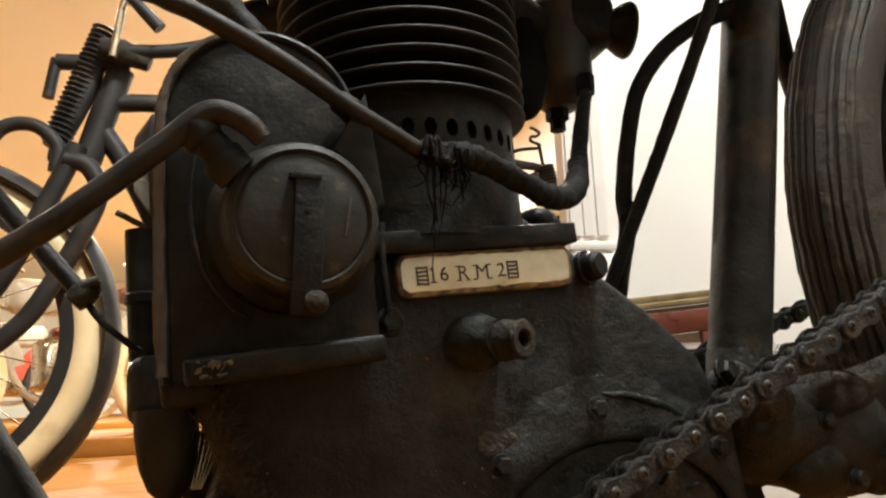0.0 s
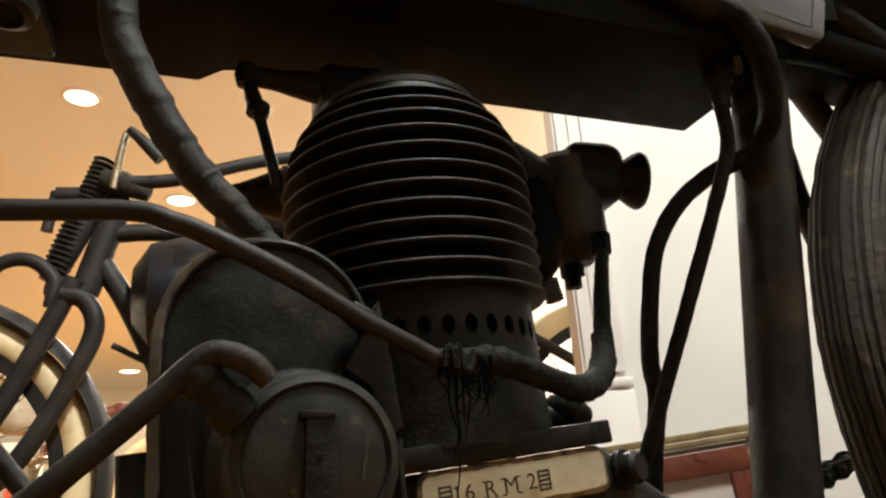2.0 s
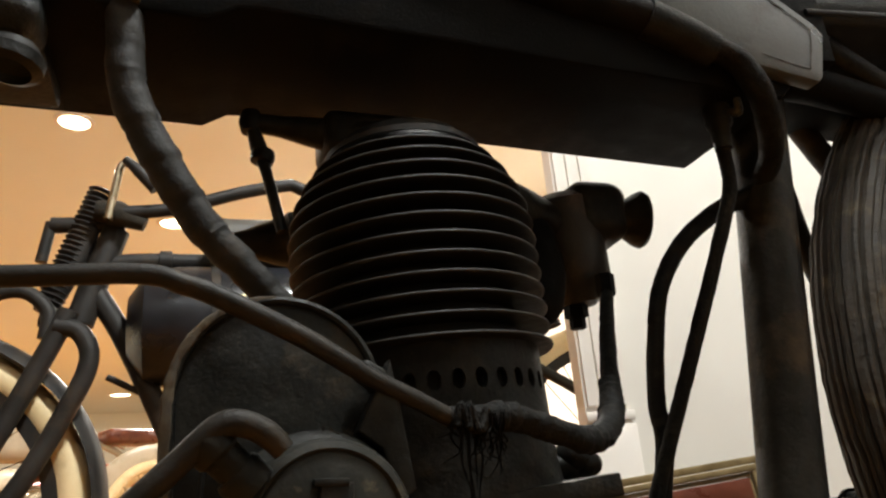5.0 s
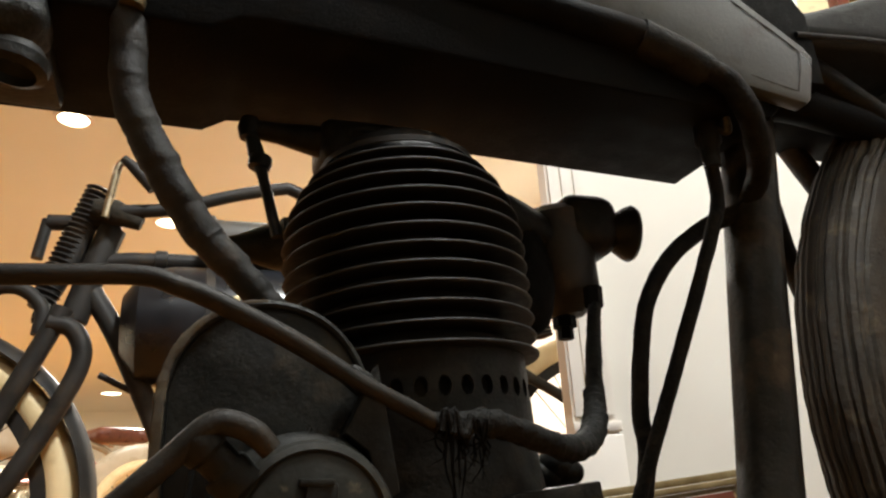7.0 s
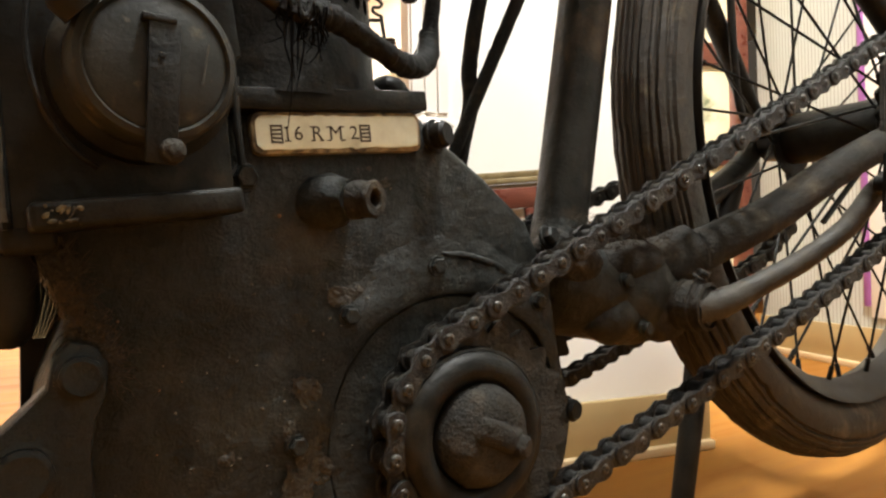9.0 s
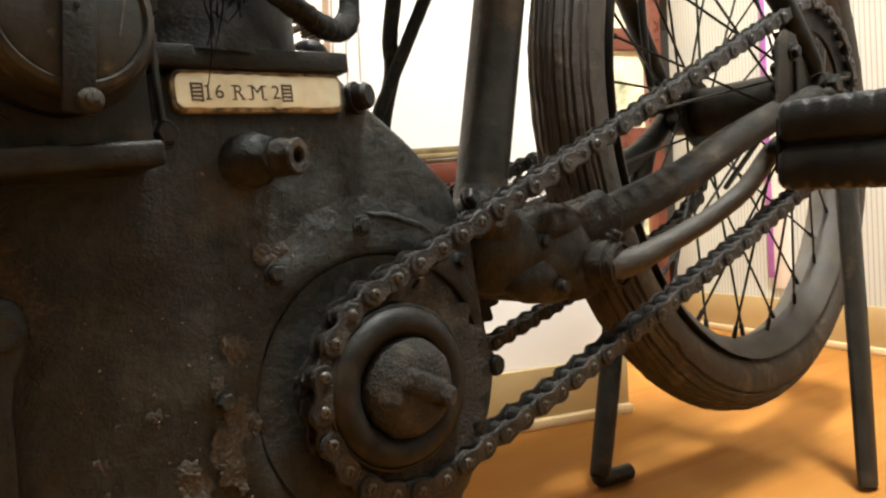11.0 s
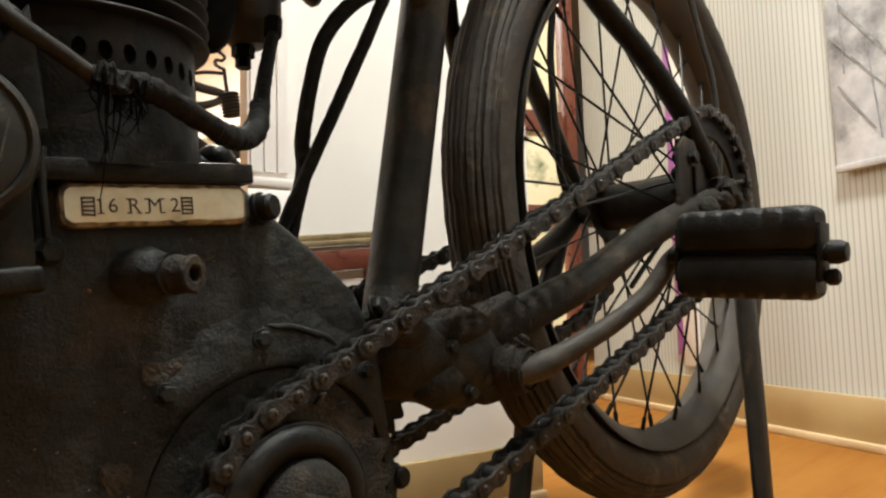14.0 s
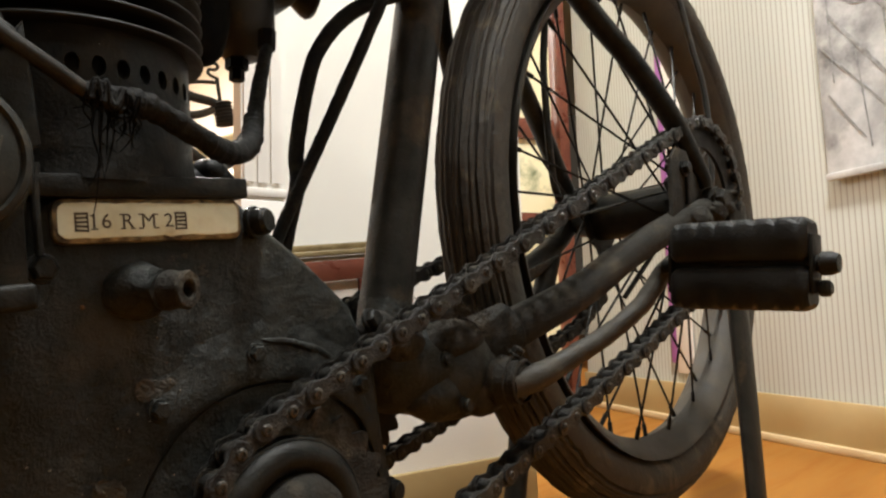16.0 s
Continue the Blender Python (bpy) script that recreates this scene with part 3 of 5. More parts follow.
# the number boss
part("flange", block((0.114, 0.135, 0.0112), tilted(0.1395, 0.403, 0.3662), 0.0012), IRON, case, "flat cylinder base flange")


def plaque(w, h, r, y0, y1, bev, wob):
    """A long rounded tablet about the origin, its rim a little uneven."""
    pts = []
    for cx, cz, a0 in ((w / 2 - r, h / 2 - r, 0), (-w / 2 + r, h / 2 - r, 90), (-w / 2 + r, -h / 2 + r, 180), (w / 2 - r, -h / 2 + r, 270)):
        pts += arc(cx, cz, r, a0, a0 + 90, 6)
    full = []
    for (x0, z0), (x1, z1) in zip(pts, pts[1:] + pts[:1]):
        n = max(1, round(math.hypot(x1 - x0, z1 - z0) / 0.004))
        full += [(x0 + (x1 - x0) * k / n, z0 + (z1 - z0) * k / n) for k in range(n)]
    full = [(x + wob * noise.noise(Vector((x * 300, z * 300, 1))), z + wob * noise.noise(Vector((x * 300, z * 300, 9)))) for x, z in full]
    return prism(full, y0, y1, bev, 2)


PLQ = tilted(0.1446, 0.343, 0.3495)
bm = plaque(0.1, 0.0225, 0.0055, -0.003, 0.004, 0.0018, 0.0003)
bm.transform(PLQ)
boss = part("number_boss", bm, PLATE_EDGE, case, "rust-edged white painted number boss")
bm = plaque(0.0955, 0.0175, 0.0042, -0.0038, -0.0029, 0.0004, 0.0009)
bm.transform(PLQ)
part("paint_field", bm, PLATE, boss, "chipped cream white paint")


def writing(text, size, m, material, parent):
    cu = bpy.data.curves.new("writing", "FONT")
    cu.body, cu.size, cu.align_x, cu.align_y, cu.extrude = text, size, "CENTER", "CENTER", 0.0001
    tmp = bpy.data.objects.new("writing", cu)
    scene.collection.objects.link(tmp)
    me = bpy.data.meshes.new_from_object(tmp.evaluated_get(bpy.context.evaluated_depsgraph_get()))
    bpy.data.objects.remove(tmp)
    me.transform(m)
    me.materials.clear()
    me.materials.append(material)
    return adopt(new("writing", me), parent)


for ch, dx in (("1", -0.0312), ("6", -0.0252), ("R", -0.0148), ("M", -0.004), ("2", 0.0068)):
    writing(ch, 0.0105, tilted(0.1446, 0.339, 0.3487) @ pose(dx, 0, 0, 90, 0, 0), INK, boss)
SER = tilted(0.1446, 0.339, 0.3487)
for dx, dz, w in ((-0.0312, -0.0036, 0.0034), (-0.0323, 0.0031, 0.0012), (-0.0172, -0.0036, 0.0026), (-0.0122, -0.0036, 0.0022), (-0.0173, 0.0036, 0.0026), (-0.0081, -0.0036, 0.0024), (0.0001, -0.0036, 0.0026), (-0.0081, 0.0036, 0.0022), (0.0001, 0.0036, 0.0022), (0.0092, -0.0029, 0.0008)):
    part("serif", block((w, 0.0003, 0.0007), SER @ pose(dx, 0, dz), 0), INK, boss)
for dx in (-0.037, 0.0135):
    for k in range(5):
        part("hatch", block((0.0065, 0.0003, 0.0011), tilted(0.1446, 0.339, 0.3487) @ pose(dx, 0, -0.0042 + k * 0.0021, 0, random.uniform(-8, 8), 0), 0), INK, boss)
    for s in (-1, 1):
        part("hatch", block((0.0008, 0.0003, 0.0095), tilted(0.1446, 0.3389, 0.3487) @ pose(dx + s * 0.0028, 0, 0), 0), INK, boss)

# cylinder: sleeve with a ring of holes, fins, head
CX, CY, CZ = 0.122, 0.402, 0.38
barrel = part("cylinder", lathe([(0.0, 0.0), (0.06, 0.0), (0.057, 0.06), (0.057, 0.17), (0.04, 0.205), (0.0, 0.21)], (CX, CY, CZ), UPRIGHT, 48), IRON, bike, "black iron cylinder with cooling fins")


def sleeve():
    bm = bmesh.new()
    a, u, v = basis(UPRIGHT)
    base = Vector((CX, CY, CZ))

    def at(th, h, d=0.0):
        r = 0.0665 - 0.012 * h + d
        return base + a * h + (u * math.cos(th) + v * math.sin(th)) * r

    n = 34
    step = math.tau / n
    low, high = 0.0385, 0.0525
    for k in range(n):
        c = (k + 0.5) * step
        sq, ov, inn = [], [], []
        for j in range(16):
            g = j * math.tau / 16
            cx, sx = math.cos(g), math.sin(g)
            q = 1 / max(abs(cx), abs(sx))
            sq.append(bm.verts.new(at(c + cx * q * step / 2, (low + high) / 2 + sx * q * (high - low) / 2)))
            ov.append(bm.verts.new(at(c + cx * step * 0.29, (low + high) / 2 + sx * 0.0052)))
            inn.append(bm.verts.new(at(c + cx * step * 0.29, (low + high) / 2 + sx * 0.0052, -0.004)))
        for j in range(16):
            t = (j + 1) % 16
            bm.faces.new((sq[j], sq[t], ov[t], ov[j]))
            bm.faces.new((ov[j], ov[t], inn[t], inn[j]))
    bmesh.ops.remove_doubles(bm, verts=bm.verts, dist=1e-6)
    return finish(bm, True, 0.9)


part("sleeve", sleeve(), IRON, barrel, "drilled cylinder skirt")
def sleeve_r(h):
    return 0.0665 - 0.012 * h


part("sleeve_skirt", lathe([(sleeve_r(0) + 0.0022, -0.0125), (sleeve_r(0.004), 0.006), (sleeve_r(0.0385), 0.0385)], (CX, CY, CZ), UPRIGHT, 64), IRON, barrel)
part("sleeve_neck", lathe([(sleeve_r(0.0525), 0.0525), (sleeve_r(0.058), 0.058), (sleeve_r(0.07), 0.07)], (CX, CY, CZ), UPRIGHT, 64), IRON, barrel)
FINS = [0.0745] * 8 + [0.073, 0.070, 0.065, 0.058, 0.049]
for i, r in enumerate(FINS):
    h = 0.0665 + i * 0.0106
    ob = part("fin", lathe([(0.05, h - 0.0018), (r - 0.0016, h - 0.001), (r, h - 0.0007), (r + 0.0003, h), (r, h + 0.0007), (r - 0.0016, h + 0.001), (0.05, h + 0.0018)], (CX, CY, CZ), UPRIGHT, 80, closed=True), FIN, barrel)
    # rim faces take the lighter colour that imitates caught light
    ob.data.materials.append(FIN_EDGE)
    for f in ob.data.polygons:
        mid = f.center - Vector((CX, CY, CZ))
        if (mid - UPRIGHT * mid.dot(UPRIGHT)).length > r - 0.0011:
            f.material_index = 1

# valve gear over the head
gear = part("rocker", sweep([(0.021, 0.425, 0.607), (0.04, 0.425, 0.606), (0.075, 0.42, 0.6), (0.10, 0.41, 0.595)], [0.006, 0.007, 0.012, 0.012], 12), IRON, bike, "black overhead rocker")
part("ball_end", lathe([(0, -0.008), (0.006, -0.007), (0.0075, 0), (0.006, 0.007), (0, 0.008)], (0.021, 0.425, 0.607), (0, 0, 1), 20), IRON, gear)
part("pushrod", sweep([(0.022, 0.424, 0.603), (0.026, 0.424, 0.589), (0.031, 0.422, 0.57), (0.040, 0.418, 0.53)], [0.004, 0.0055, 0.0036, 0.0036], 12), IRON, gear)
part("adjuster", lathe([(0, -0.005), (0.007, -0.004), (0.0078, 0), (0.007, 0.004), (0, 0.005)], (0.0285, 0.423, 0.582), (0.2, 0, 1), 16), IRON, gear)
part("rocker_block", roughen(block((0.07, 0.05, 0.03), pose(0.10, 0.43, 0.60), 0.008, 3), 0.002, 40), IRON, gear)
part("exhaust_stub", roughen(lathe([(0.0, 0.0), (0.019, 0.0), (0.019, 0.028), (0.016, 0.031), (0.015, 0.036), (0.0085, 0.055), (0.005, 0.072), (0, 0.073)], (0.075, 0.44, 0.535), (-1, 0.1, -0.05), 24), 0.001, 60), IRON, bike, "sooty exhaust port stub")

def lump(pieces, coarse, fine):
    """Rounded lumps run together, with a caked, uneven skin."""
    bm = bmesh.new()
    for c, r in pieces:
        m = Matrix.Translation(c) @ Matrix.Diagonal((*r, 1))
        new_verts = bmesh.ops.create_icosphere(bm, subdivisions=4, radius=1, matrix=m)["verts"]
        for v in new_verts:
            d = (v.co - Vector(c)).normalized()
            v.co += d * (coarse * noise.noise(v.co * 45) + fine * noise.noise(v.co * 150))
    return finish(bm, True, 3)


# carburettor
carb = part("carburettor", roughen(lathe([(0, -0.052), (0.013, -0.05), (0.021, -0.042), (0.0275, -0.03), (0.0285, 0.0), (0.0285, 0.03), (0.024, 0.036), (0.012, 0.04), (0, 0.041)], (0.268, 0.472, 0.553), (-0.04, 0, 1), 32), 0.0012, 60),
            mat("brown_carburettor_brass", (0.0055, 0.005, 0.004), (0.015, 0.011, 0.0075), 0.5, 0.1, 50, 0.4, 400, (0.05, 0.028, 0.013), 0.14, 30), bike, "oily brown brass carburettor")
part("inlet_stub", sweep([(0.15, 0.43, 0.575), (0.2, 0.44, 0.57), (0.255, 0.47, 0.565)], 0.017, 20), IRON, carb)
# flange, plug and union nut share one near-black colour
part("inlet_flange", lump([((0.224, 0.447, 0.524), (0.021, 0.015, 0.044))], 0.003, 0.001), SHADE_BLACK, carb, "near-black inlet flange")
part("body", roughen(block((0.05, 0.05, 0.05), pose(0.287, 0.467, 0.575), 0.014, 4), 0.0015, 60), IRON, carb)
part("air_horn", lathe([(0.011, -0.03), (0.013, -0.008), (0.021, 0.004), (0.023, 0.009), (0.0215, 0.012), (0.017, 0.012), (0.012, 0.0), (0.009, -0.02)], (0.315, 0.455, 0.570), (0.97, -0.22, -0.05), 36), IRON, carb, "flared air intake")
part("drain_plug", lathe([(0, -0.015), (0.0062, -0.015), (0.0062, -0.006), (0.0092, -0.006), (0.0092, 0.006)], (0.266, 0.472, 0.50), (0, 0, 1), 6), SHADE_BLACK, carb)
part("union_nut", lathe([(0, -0.009), (0.006, -0.009), (0.0068, -0.007), (0.0068, 0.007), (0, 0.007)], (0.2695, 0.433, 0.508), (0.05, 0, 1), 6), SHADE_BLACK, carb)
part("fuel_hose", sweep([(0.234, 0.392, 0.425), (0.244, 0.404, 0.452), (0.258, 0.42, 0.48), (0.268, 0.431, 0.5)], [0.0062, 0.0055, 0.005, 0.0048], 14, 12, 0.1, wrap=0.05), HOSE, bike, "black rubber fuel hose")
part("taped_pipe", sweep([(0.1, 0.317, 0.4045), (0.117, 0.3175, 0.4035), (0.132, 0.323, 0.4045), (0.158, 0.333, 0.399), (0.179, 0.343, 0.3945), (0.199, 0.356, 0.3955), (0.216, 0.370, 0.405), (0.2285, 0.385, 0.42), (0.234, 0.392, 0.431)],
     [0.0048, 0.006, 0.0066, 0.0066, 0.0066, 0.0072, 0.0076, 0.0072, 0.0064], 16, 12, 0.16, wrap=0.1), HOSE, bike, "pipe bound in perished tape")
part("pipe", sweep([(0.118, 0.3165, 0.400), (0.103, 0.317, 0.4035), (0.085, 0.3145, 0.412), (0.064, 0.312, 0.422), (0.034, 0.31, 0.4395), (0.0, 0.309, 0.456), (-0.014, 0.309, 0.461), (-0.03, 0.309, 0.4648), (-0.08, 0.31, 0.4625), (-0.3, 0.315, 0.452)],
     [0.0042, 0.0042, 0.0041, 0.0042, 0.0046, 0.0046, 0.0045, 0.0044, 0.0044, 0.0044], 16), PIPE, bike, "bare steel oil pipe")
knot = part("twine_knot", sweep([(0.102, 0.3115, 0.400), (0.104, 0.311, 0.409), (0.107, 0.311, 0.399), (0.108, 0.311, 0.409), (0.112, 0.3115, 0.398), (0.117, 0.3125, 0.407)], 0.0019, 8, 8, 0.35), HOSE, bike, "frayed black twine knotted round the pipe")
def jit(s):
    return random.uniform(-s, s)


for k in range(46):
    x = 0.100 + random.random() * 0.026
    ln = random.choice((0.008, 0.014, 0.024, 0.034, 0.044)) * (0.6 + 0.7 * random.random()) * (1.0 if x < 0.113 else 0.5)
    y = 0.311 + random.random() * 0.006
    part("thread", sweep([(x, y, 0.405), (x + jit(0.002), y + 0.001, 0.402 - ln * 0.4), (x + jit(0.004), y + jit(0.002) + 0.002, 0.402 - ln * 0.75), (x + jit(0.006), y + jit(0.003) + 0.003, 0.402 - ln)], [0.0006, 0.0005, 0.0004, 0.0002], 5, 4), SHADE_BLACK, knot)

# magneto and its chain case
dome = arc(0.027, 0.416, 0.0435, 0, 180, 24)
outline = [(0.083, 0.305), (0.0785, 0.36)] + dome + [(-0.015, 0.36), (-0.0105, 0.295)]
mag = part("chain_case", prism(outline, 0.326, 0.352, 0.002, 2), SHEET, bike, "tall round-topped black sheet chain case")
side_path = [(-0.0125, 0.3238, 0.298), (-0.015, 0.3238, 0.33), (-0.0165, 0.3238, 0.365), (-0.0178, 0.3238, 0.40)] + [(x, 0.3245, z) for x, z in arc(0.027, 0.416, 0.0447, 180, 92, 8)]
rim_path = [(x, 0.326, z) for x, z in ([(0.0785, 0.36)] + dome + [(-0.015, 0.36), (-0.0105, 0.295)])]
part("case_rim", sweep(rim_path, 0.0022, 8, 2), IRON, mag)
part("rusty_edge", sweep(side_path, [0.0024, 0.0026, 0.0024, 0.0024, 0.0023, 0.0022, 0.0021, 0.002, 0.0018, 0.0016, 0.0014, 0.0012, 0.001], 8, 6, 0.35, 0.6), mat("rusty_edge_paint", (0.03, 0.023, 0.013), (0.075, 0.058, 0.033), 0.8, 0, 80, 0.5, 400, (0.05, 0.035, 0.02), 0.4, 60), mag, "rust-brown edge strip")
MA = (0.04, 0.325, 0.3625)
part("magneto_cap", lathe([(0.0335, 0.0), (0.0335, 0.022), (0.0332, 0.030), (0.0318, 0.0325), (0.0292, 0.0335), (0.028, 0.0318), (0.0265, 0.0326), (0.0, 0.0332)], MA, (0.06, -1, 0), 64), PEWTER, mag, "round dull alloy contact breaker cap")
part("body", roughen(lathe([(0.038, -0.002), (0.0385, 0.012), (0.0335, 0.018)], MA, (0.06, -1, 0), 48), 0.0006, 80), SHEET, mag)
part("pipe_clip", roughen(block((0.014, 0.012, 0.010), pose(0.0655, 0.318, 0.4235, 0, 35, 0), 0.003, 3), 0.0008, 90), IRON, mag)
part("gusset", prism([(0.058, 0.40), (0.0735, 0.43), (0.0785, 0.40), (0.082, 0.375), (0.074, 0.37), (0.068, 0.392)], 0.312, 0.324, 0.0015, 2), SHEET, mag)
strap = part("strap", block((0.0125, 0.0025, 0.0585), pose(0.043, 0.2898, 0.3495, 0, 2, 0), 0.0006), IRON, mag, "flat steel retaining strap")
part("strap_turn", block((0.0135, 0.006, 0.0028), pose(0.0418, 0.2908, 0.379, 0, 2, 0), 0.0006), IRON, strap)
part("rivet", disc(0.0012, 0, 0.0006, (0.0425, 0.2886, 0.364), (0, -1, 0), 0.0002, 12), IRON, strap)
part("strap_bolt", lathe([(0.0048, -0.004), (0.0052, 0.0), (0.0048, 0.003), (0.0028, 0.0042), (0.0024, 0.0055), (0, 0.006)], (0.046, 0.2884, 0.3255), (0, -1, 0), 24), BARE, strap, "dull steel bolt end")
part("scratch", block((0.0007, 0.0003, 0.018), pose(0.0605, 0.2915, 0.363, 0, 9, 0), 0), PIN, strap, "bright scratch")
part("elbow", lathe([(0.0, -0.004), (0.0066, -0.004), (0.0072, 0.003), (0.0072, 0.007), (0.0086, 0.0085), (0.009, 0.013), (0.0078, 0.0175), (0.0, 0.0185)], (0.0075, 0.288, 0.3855), (-0.72, -0.12, 0.68), 28), SHEET, mag, "short terminal elbow")
part("elbow_socket", lathe([(0.0, 0.0), (0.0088, 0.0), (0.0094, 0.008), (0.0085, 0.010), (0.0, 0.010)], (0.0145, 0.291, 0.3785), (-0.72, -0.1, 0.68), 28), SHEET, mag)
part("cable", sweep([(0.0235, 0.281, 0.3905), (0.018, 0.2805, 0.3962), (0.01, 0.281, 0.4003), (0.001, 0.282, 0.3998), (-0.012, 0.284, 0.3885), (-0.032, 0.286, 0.3705), (-0.063, 0.289, 0.3455), (-0.12, 0.30, 0.31), (-0.22, 0.31, 0.28)], [0.0042, 0.0048, 0.005, 0.005, 0.0048, 0.0048, 0.0048, 0.0048, 0.0048], 14, 8, 0.04), PIPE, bike, "thick control cable")
part("side_wire", sweep([(-0.002, 0.316, 0.40), (-0.004, 0.314, 0.37), (0.001, 0.313, 0.345), (0.012, 0.313, 0.328), (0.022, 0.316, 0.321)], 0.0013, 8, 8), IRON, mag)
part("bracket", roughen(block((0.083, 0.056, 0.0112), pose(0.0375, 0.326, 0.3035, 0, -6.5, 0), 0.0025, 3), 0.0008, 60), IRON, mag, "magneto platform")
part("bracket_end", roughen(block((0.022, 0.04, 0.018), pose(-0.003, 0.347, 0.294, 0, -6, 0), 0.004, 3), 0.001, 60), IRON, mag)
bm = bmesh.new()
for k in range(20):
    bmesh.ops.create_icosphere(bm, subdivisions=1, radius=1, matrix=pose(0.0075 + random.uniform(-0.0065, 0.0065), 0.2975, 0.300 + random.uniform(-0.0035, 0.0035), 0, random.uniform(0, 90), 0) @ Matrix.Diagonal((random.uniform(0.0004, 0.0012), 0.0004, random.uniform(0.0006, 0.0024), 1)))
part("worn_patch", bm, BRASS, mag, "brass showing through worn paint")["kind"] = "stuff"
part("stay_rod", sweep([(0.0865, 0.338, 0.372), (0.0865, 0.336, 0.35), (0.0885, 0.335, 0.328)], 0.002, 10, 6), IRON, mag)
bolt("stay_nut", (0.0895, 0.337, 0.322), (0, -1, 0), 0.006, 0.008, mag, GRIME)
part("oil_pump", lathe([(0, 0.0), (0.0082, 0.0), (0.0082, 0.028), (0.0094, 0.029), (0.0094, 0.033), (0.0082, 0.034), (0.0078, 0.066), (0, 0.066)], (-0.0225, 0.385, 0.308), (-0.08, 0, 1), 28), IRON, bike, "black upright oil pump barrel")
part("pump_base", roughen(block((0.031, 0.037, 0.034), pose(-0.0138, 0.376, 0.293, 0, -4, 0), 0.009, 4), 0.001, 60), GRIME, bike)
part("pod", lathe([(0, -0.036), (0.005, -0.035), (0.0095, -0.030), (0.0128, -0.020), (0.0142, -0.006), (0.0142, 0.006), (0, 0.008)], (-0.0115, 0.362, 0.279), (-0.08, 0, 1), 32), TUBE, bike, "smooth black oil bowl")
rods = part("link_rod", sweep([(-0.12, 0.40, 0.42), (-0.085, 0.385, 0.378), (-0.052, 0.372, 0.34)], [0.0048, 0.0045, 0.0042], 12), IRON, bike, "thin control rod")
part("cable_tail", sweep([(-0.052, 0.372, 0.34), (-0.041, 0.369, 0.325), (-0.024, 0.365, 0.311)], 0.0017, 10, 8, 0.15), HOSE, rods, "thin cable")
part("clamp_bolt", lathe([(0, -0.006), (0.0026, -0.006), (0.0026, 0.006), (0, 0.006)], (-0.049, 0.368, 0.343), (1, -0.2, 0.4), 10), GRIME, rods)
part("clamp", lathe([(0, -0.006), (0.005, -0.006), (0.0068, -0.001), (0.0062, 0.004), (0.0035, 0.008), (0, 0.008)], (-0.051, 0.372, 0.339), (0.7, 0, 0.7), 14), GRIME, rods)
part("front_downtube", sweep([(-0.155, 0.41, 0.363), (-0.1007, 0.40, 0.2737), (-0.0777, 0.40, 0.2357), (-0.03, 0.39, 0.157), (0.0, 0.385, 0.12)], 0.016, 20), IRON, bike, "black frame tube")

# sprocket and shaft
SP, RS, SY = (0.222, 0.180), (0.771, 0.417), 0.324
RF, RR = 0.062, 0.088


def gearwheel(cx, cz, r, teeth, y0, y1, bore):
    bm = bmesh.new()
    f0, f1, b0, b1 = [], [], [], []
    n = teeth * 6
    for k in range(n):
        ph = (k % 6) / 6
        rad = r - 0.0055 + 0.0085 * max(0.0, math.sin(math.pi * ph)) ** 1.4
        a = k * math.tau / n
        for lst, rr, y in ((f0, rad, y0), (f1, rad, y1), (b0, bore, y0), (b1, bore, y1)):
            lst.append(bm.verts.new((cx + rr * math.cos(a), y, cz + rr * math.sin(a))))
    for k in range(n):
        t = (k + 1) % n
        bm.faces.new((f0[k], f0[t], f1[t], f1[k]))
        bm.faces.new((b0[k], b0[t], f0[t], f0[k]))
        bm.faces.new((f1[k], f1[t], b1[t], b1[k]))
        bm.faces.new((b1[k], b1[t], b0[t], b0[k]))
    return finish(bm)


spr = part("engine_sprocket", gearwheel(*SP, RF, 21, SY - 0.002, SY + 0.002, 0.02), CAKED, bike, "toothed engine sprocket caked in oil")
part("ring", lathe([(0.0375 + 0.0098 * math.cos(a * math.tau / 18), 0.0095 * math.sin(a * math.tau / 18)) for a in range(18)], (0.2115, SY - 0.005, 0.1815), (0, -1, 0), 72, closed=True), IRON, spr, "rounded retaining ring")
part("ring_groove", lathe([(0.0455, 0.001), (0.0468, 0.004), (0.0482, 0.0035), (0.0488, -0.003)], (0.2115, SY - 0.005, 0.1815), (0, -1, 0), 72), IRON, spr)
part("hub_nut", roughen(lathe([(0.0285, -0.006), (0.029, 0.005), (0.0275, 0.010), (0.024, 0.0145), (0.018, 0.0175), (0.0, 0.019)], (0.2145, SY - 0.006, 0.181), (0, -1, 0), 48), 0.0012, 100), CAKED, spr, "domed shaft nut caked in dirt")
wedge = bmesh.new()
bmesh.ops.create_cube(wedge, size=1)
for v in wedge.verts:
    tip = v.co.y < 0
    v.co = Vector((v.co.x * (0.022 if tip else 0.044), v.co.y * 0.012, v.co.z * (0.010 if tip else 0.022)))
bmesh.ops.bevel(wedge, geom=wedge.edges[:], offset=0.003, segments=2, profile=0.5, affect="EDGES")
bmesh.ops.subdivide_edges(wedge, edges=wedge.edges[:], cuts=2, use_grid_fill=True)
wedge.transform(pose(0.2165, SY - 0.023, 0.183, 0, 24, 0))
part("shaft_end", finish(roughen(wedge, 0.0012, 120), True, 0.9), CAKED, spr, "blunt wedge-shaped shaft end")
part("shaft_pin", roughen(disc(0.0068, -0.006, 0.007, (0.2295, SY - 0.023, 0.1755), (0.45, -1, -0.1), 0.002, 24), 0.0006, 160), CAKED, spr)
# chain
u = Vector((RS[0] - SP[0], RS[1] - SP[1]))
dist = u.length
base_a = math.atan2(u.y, u.x)
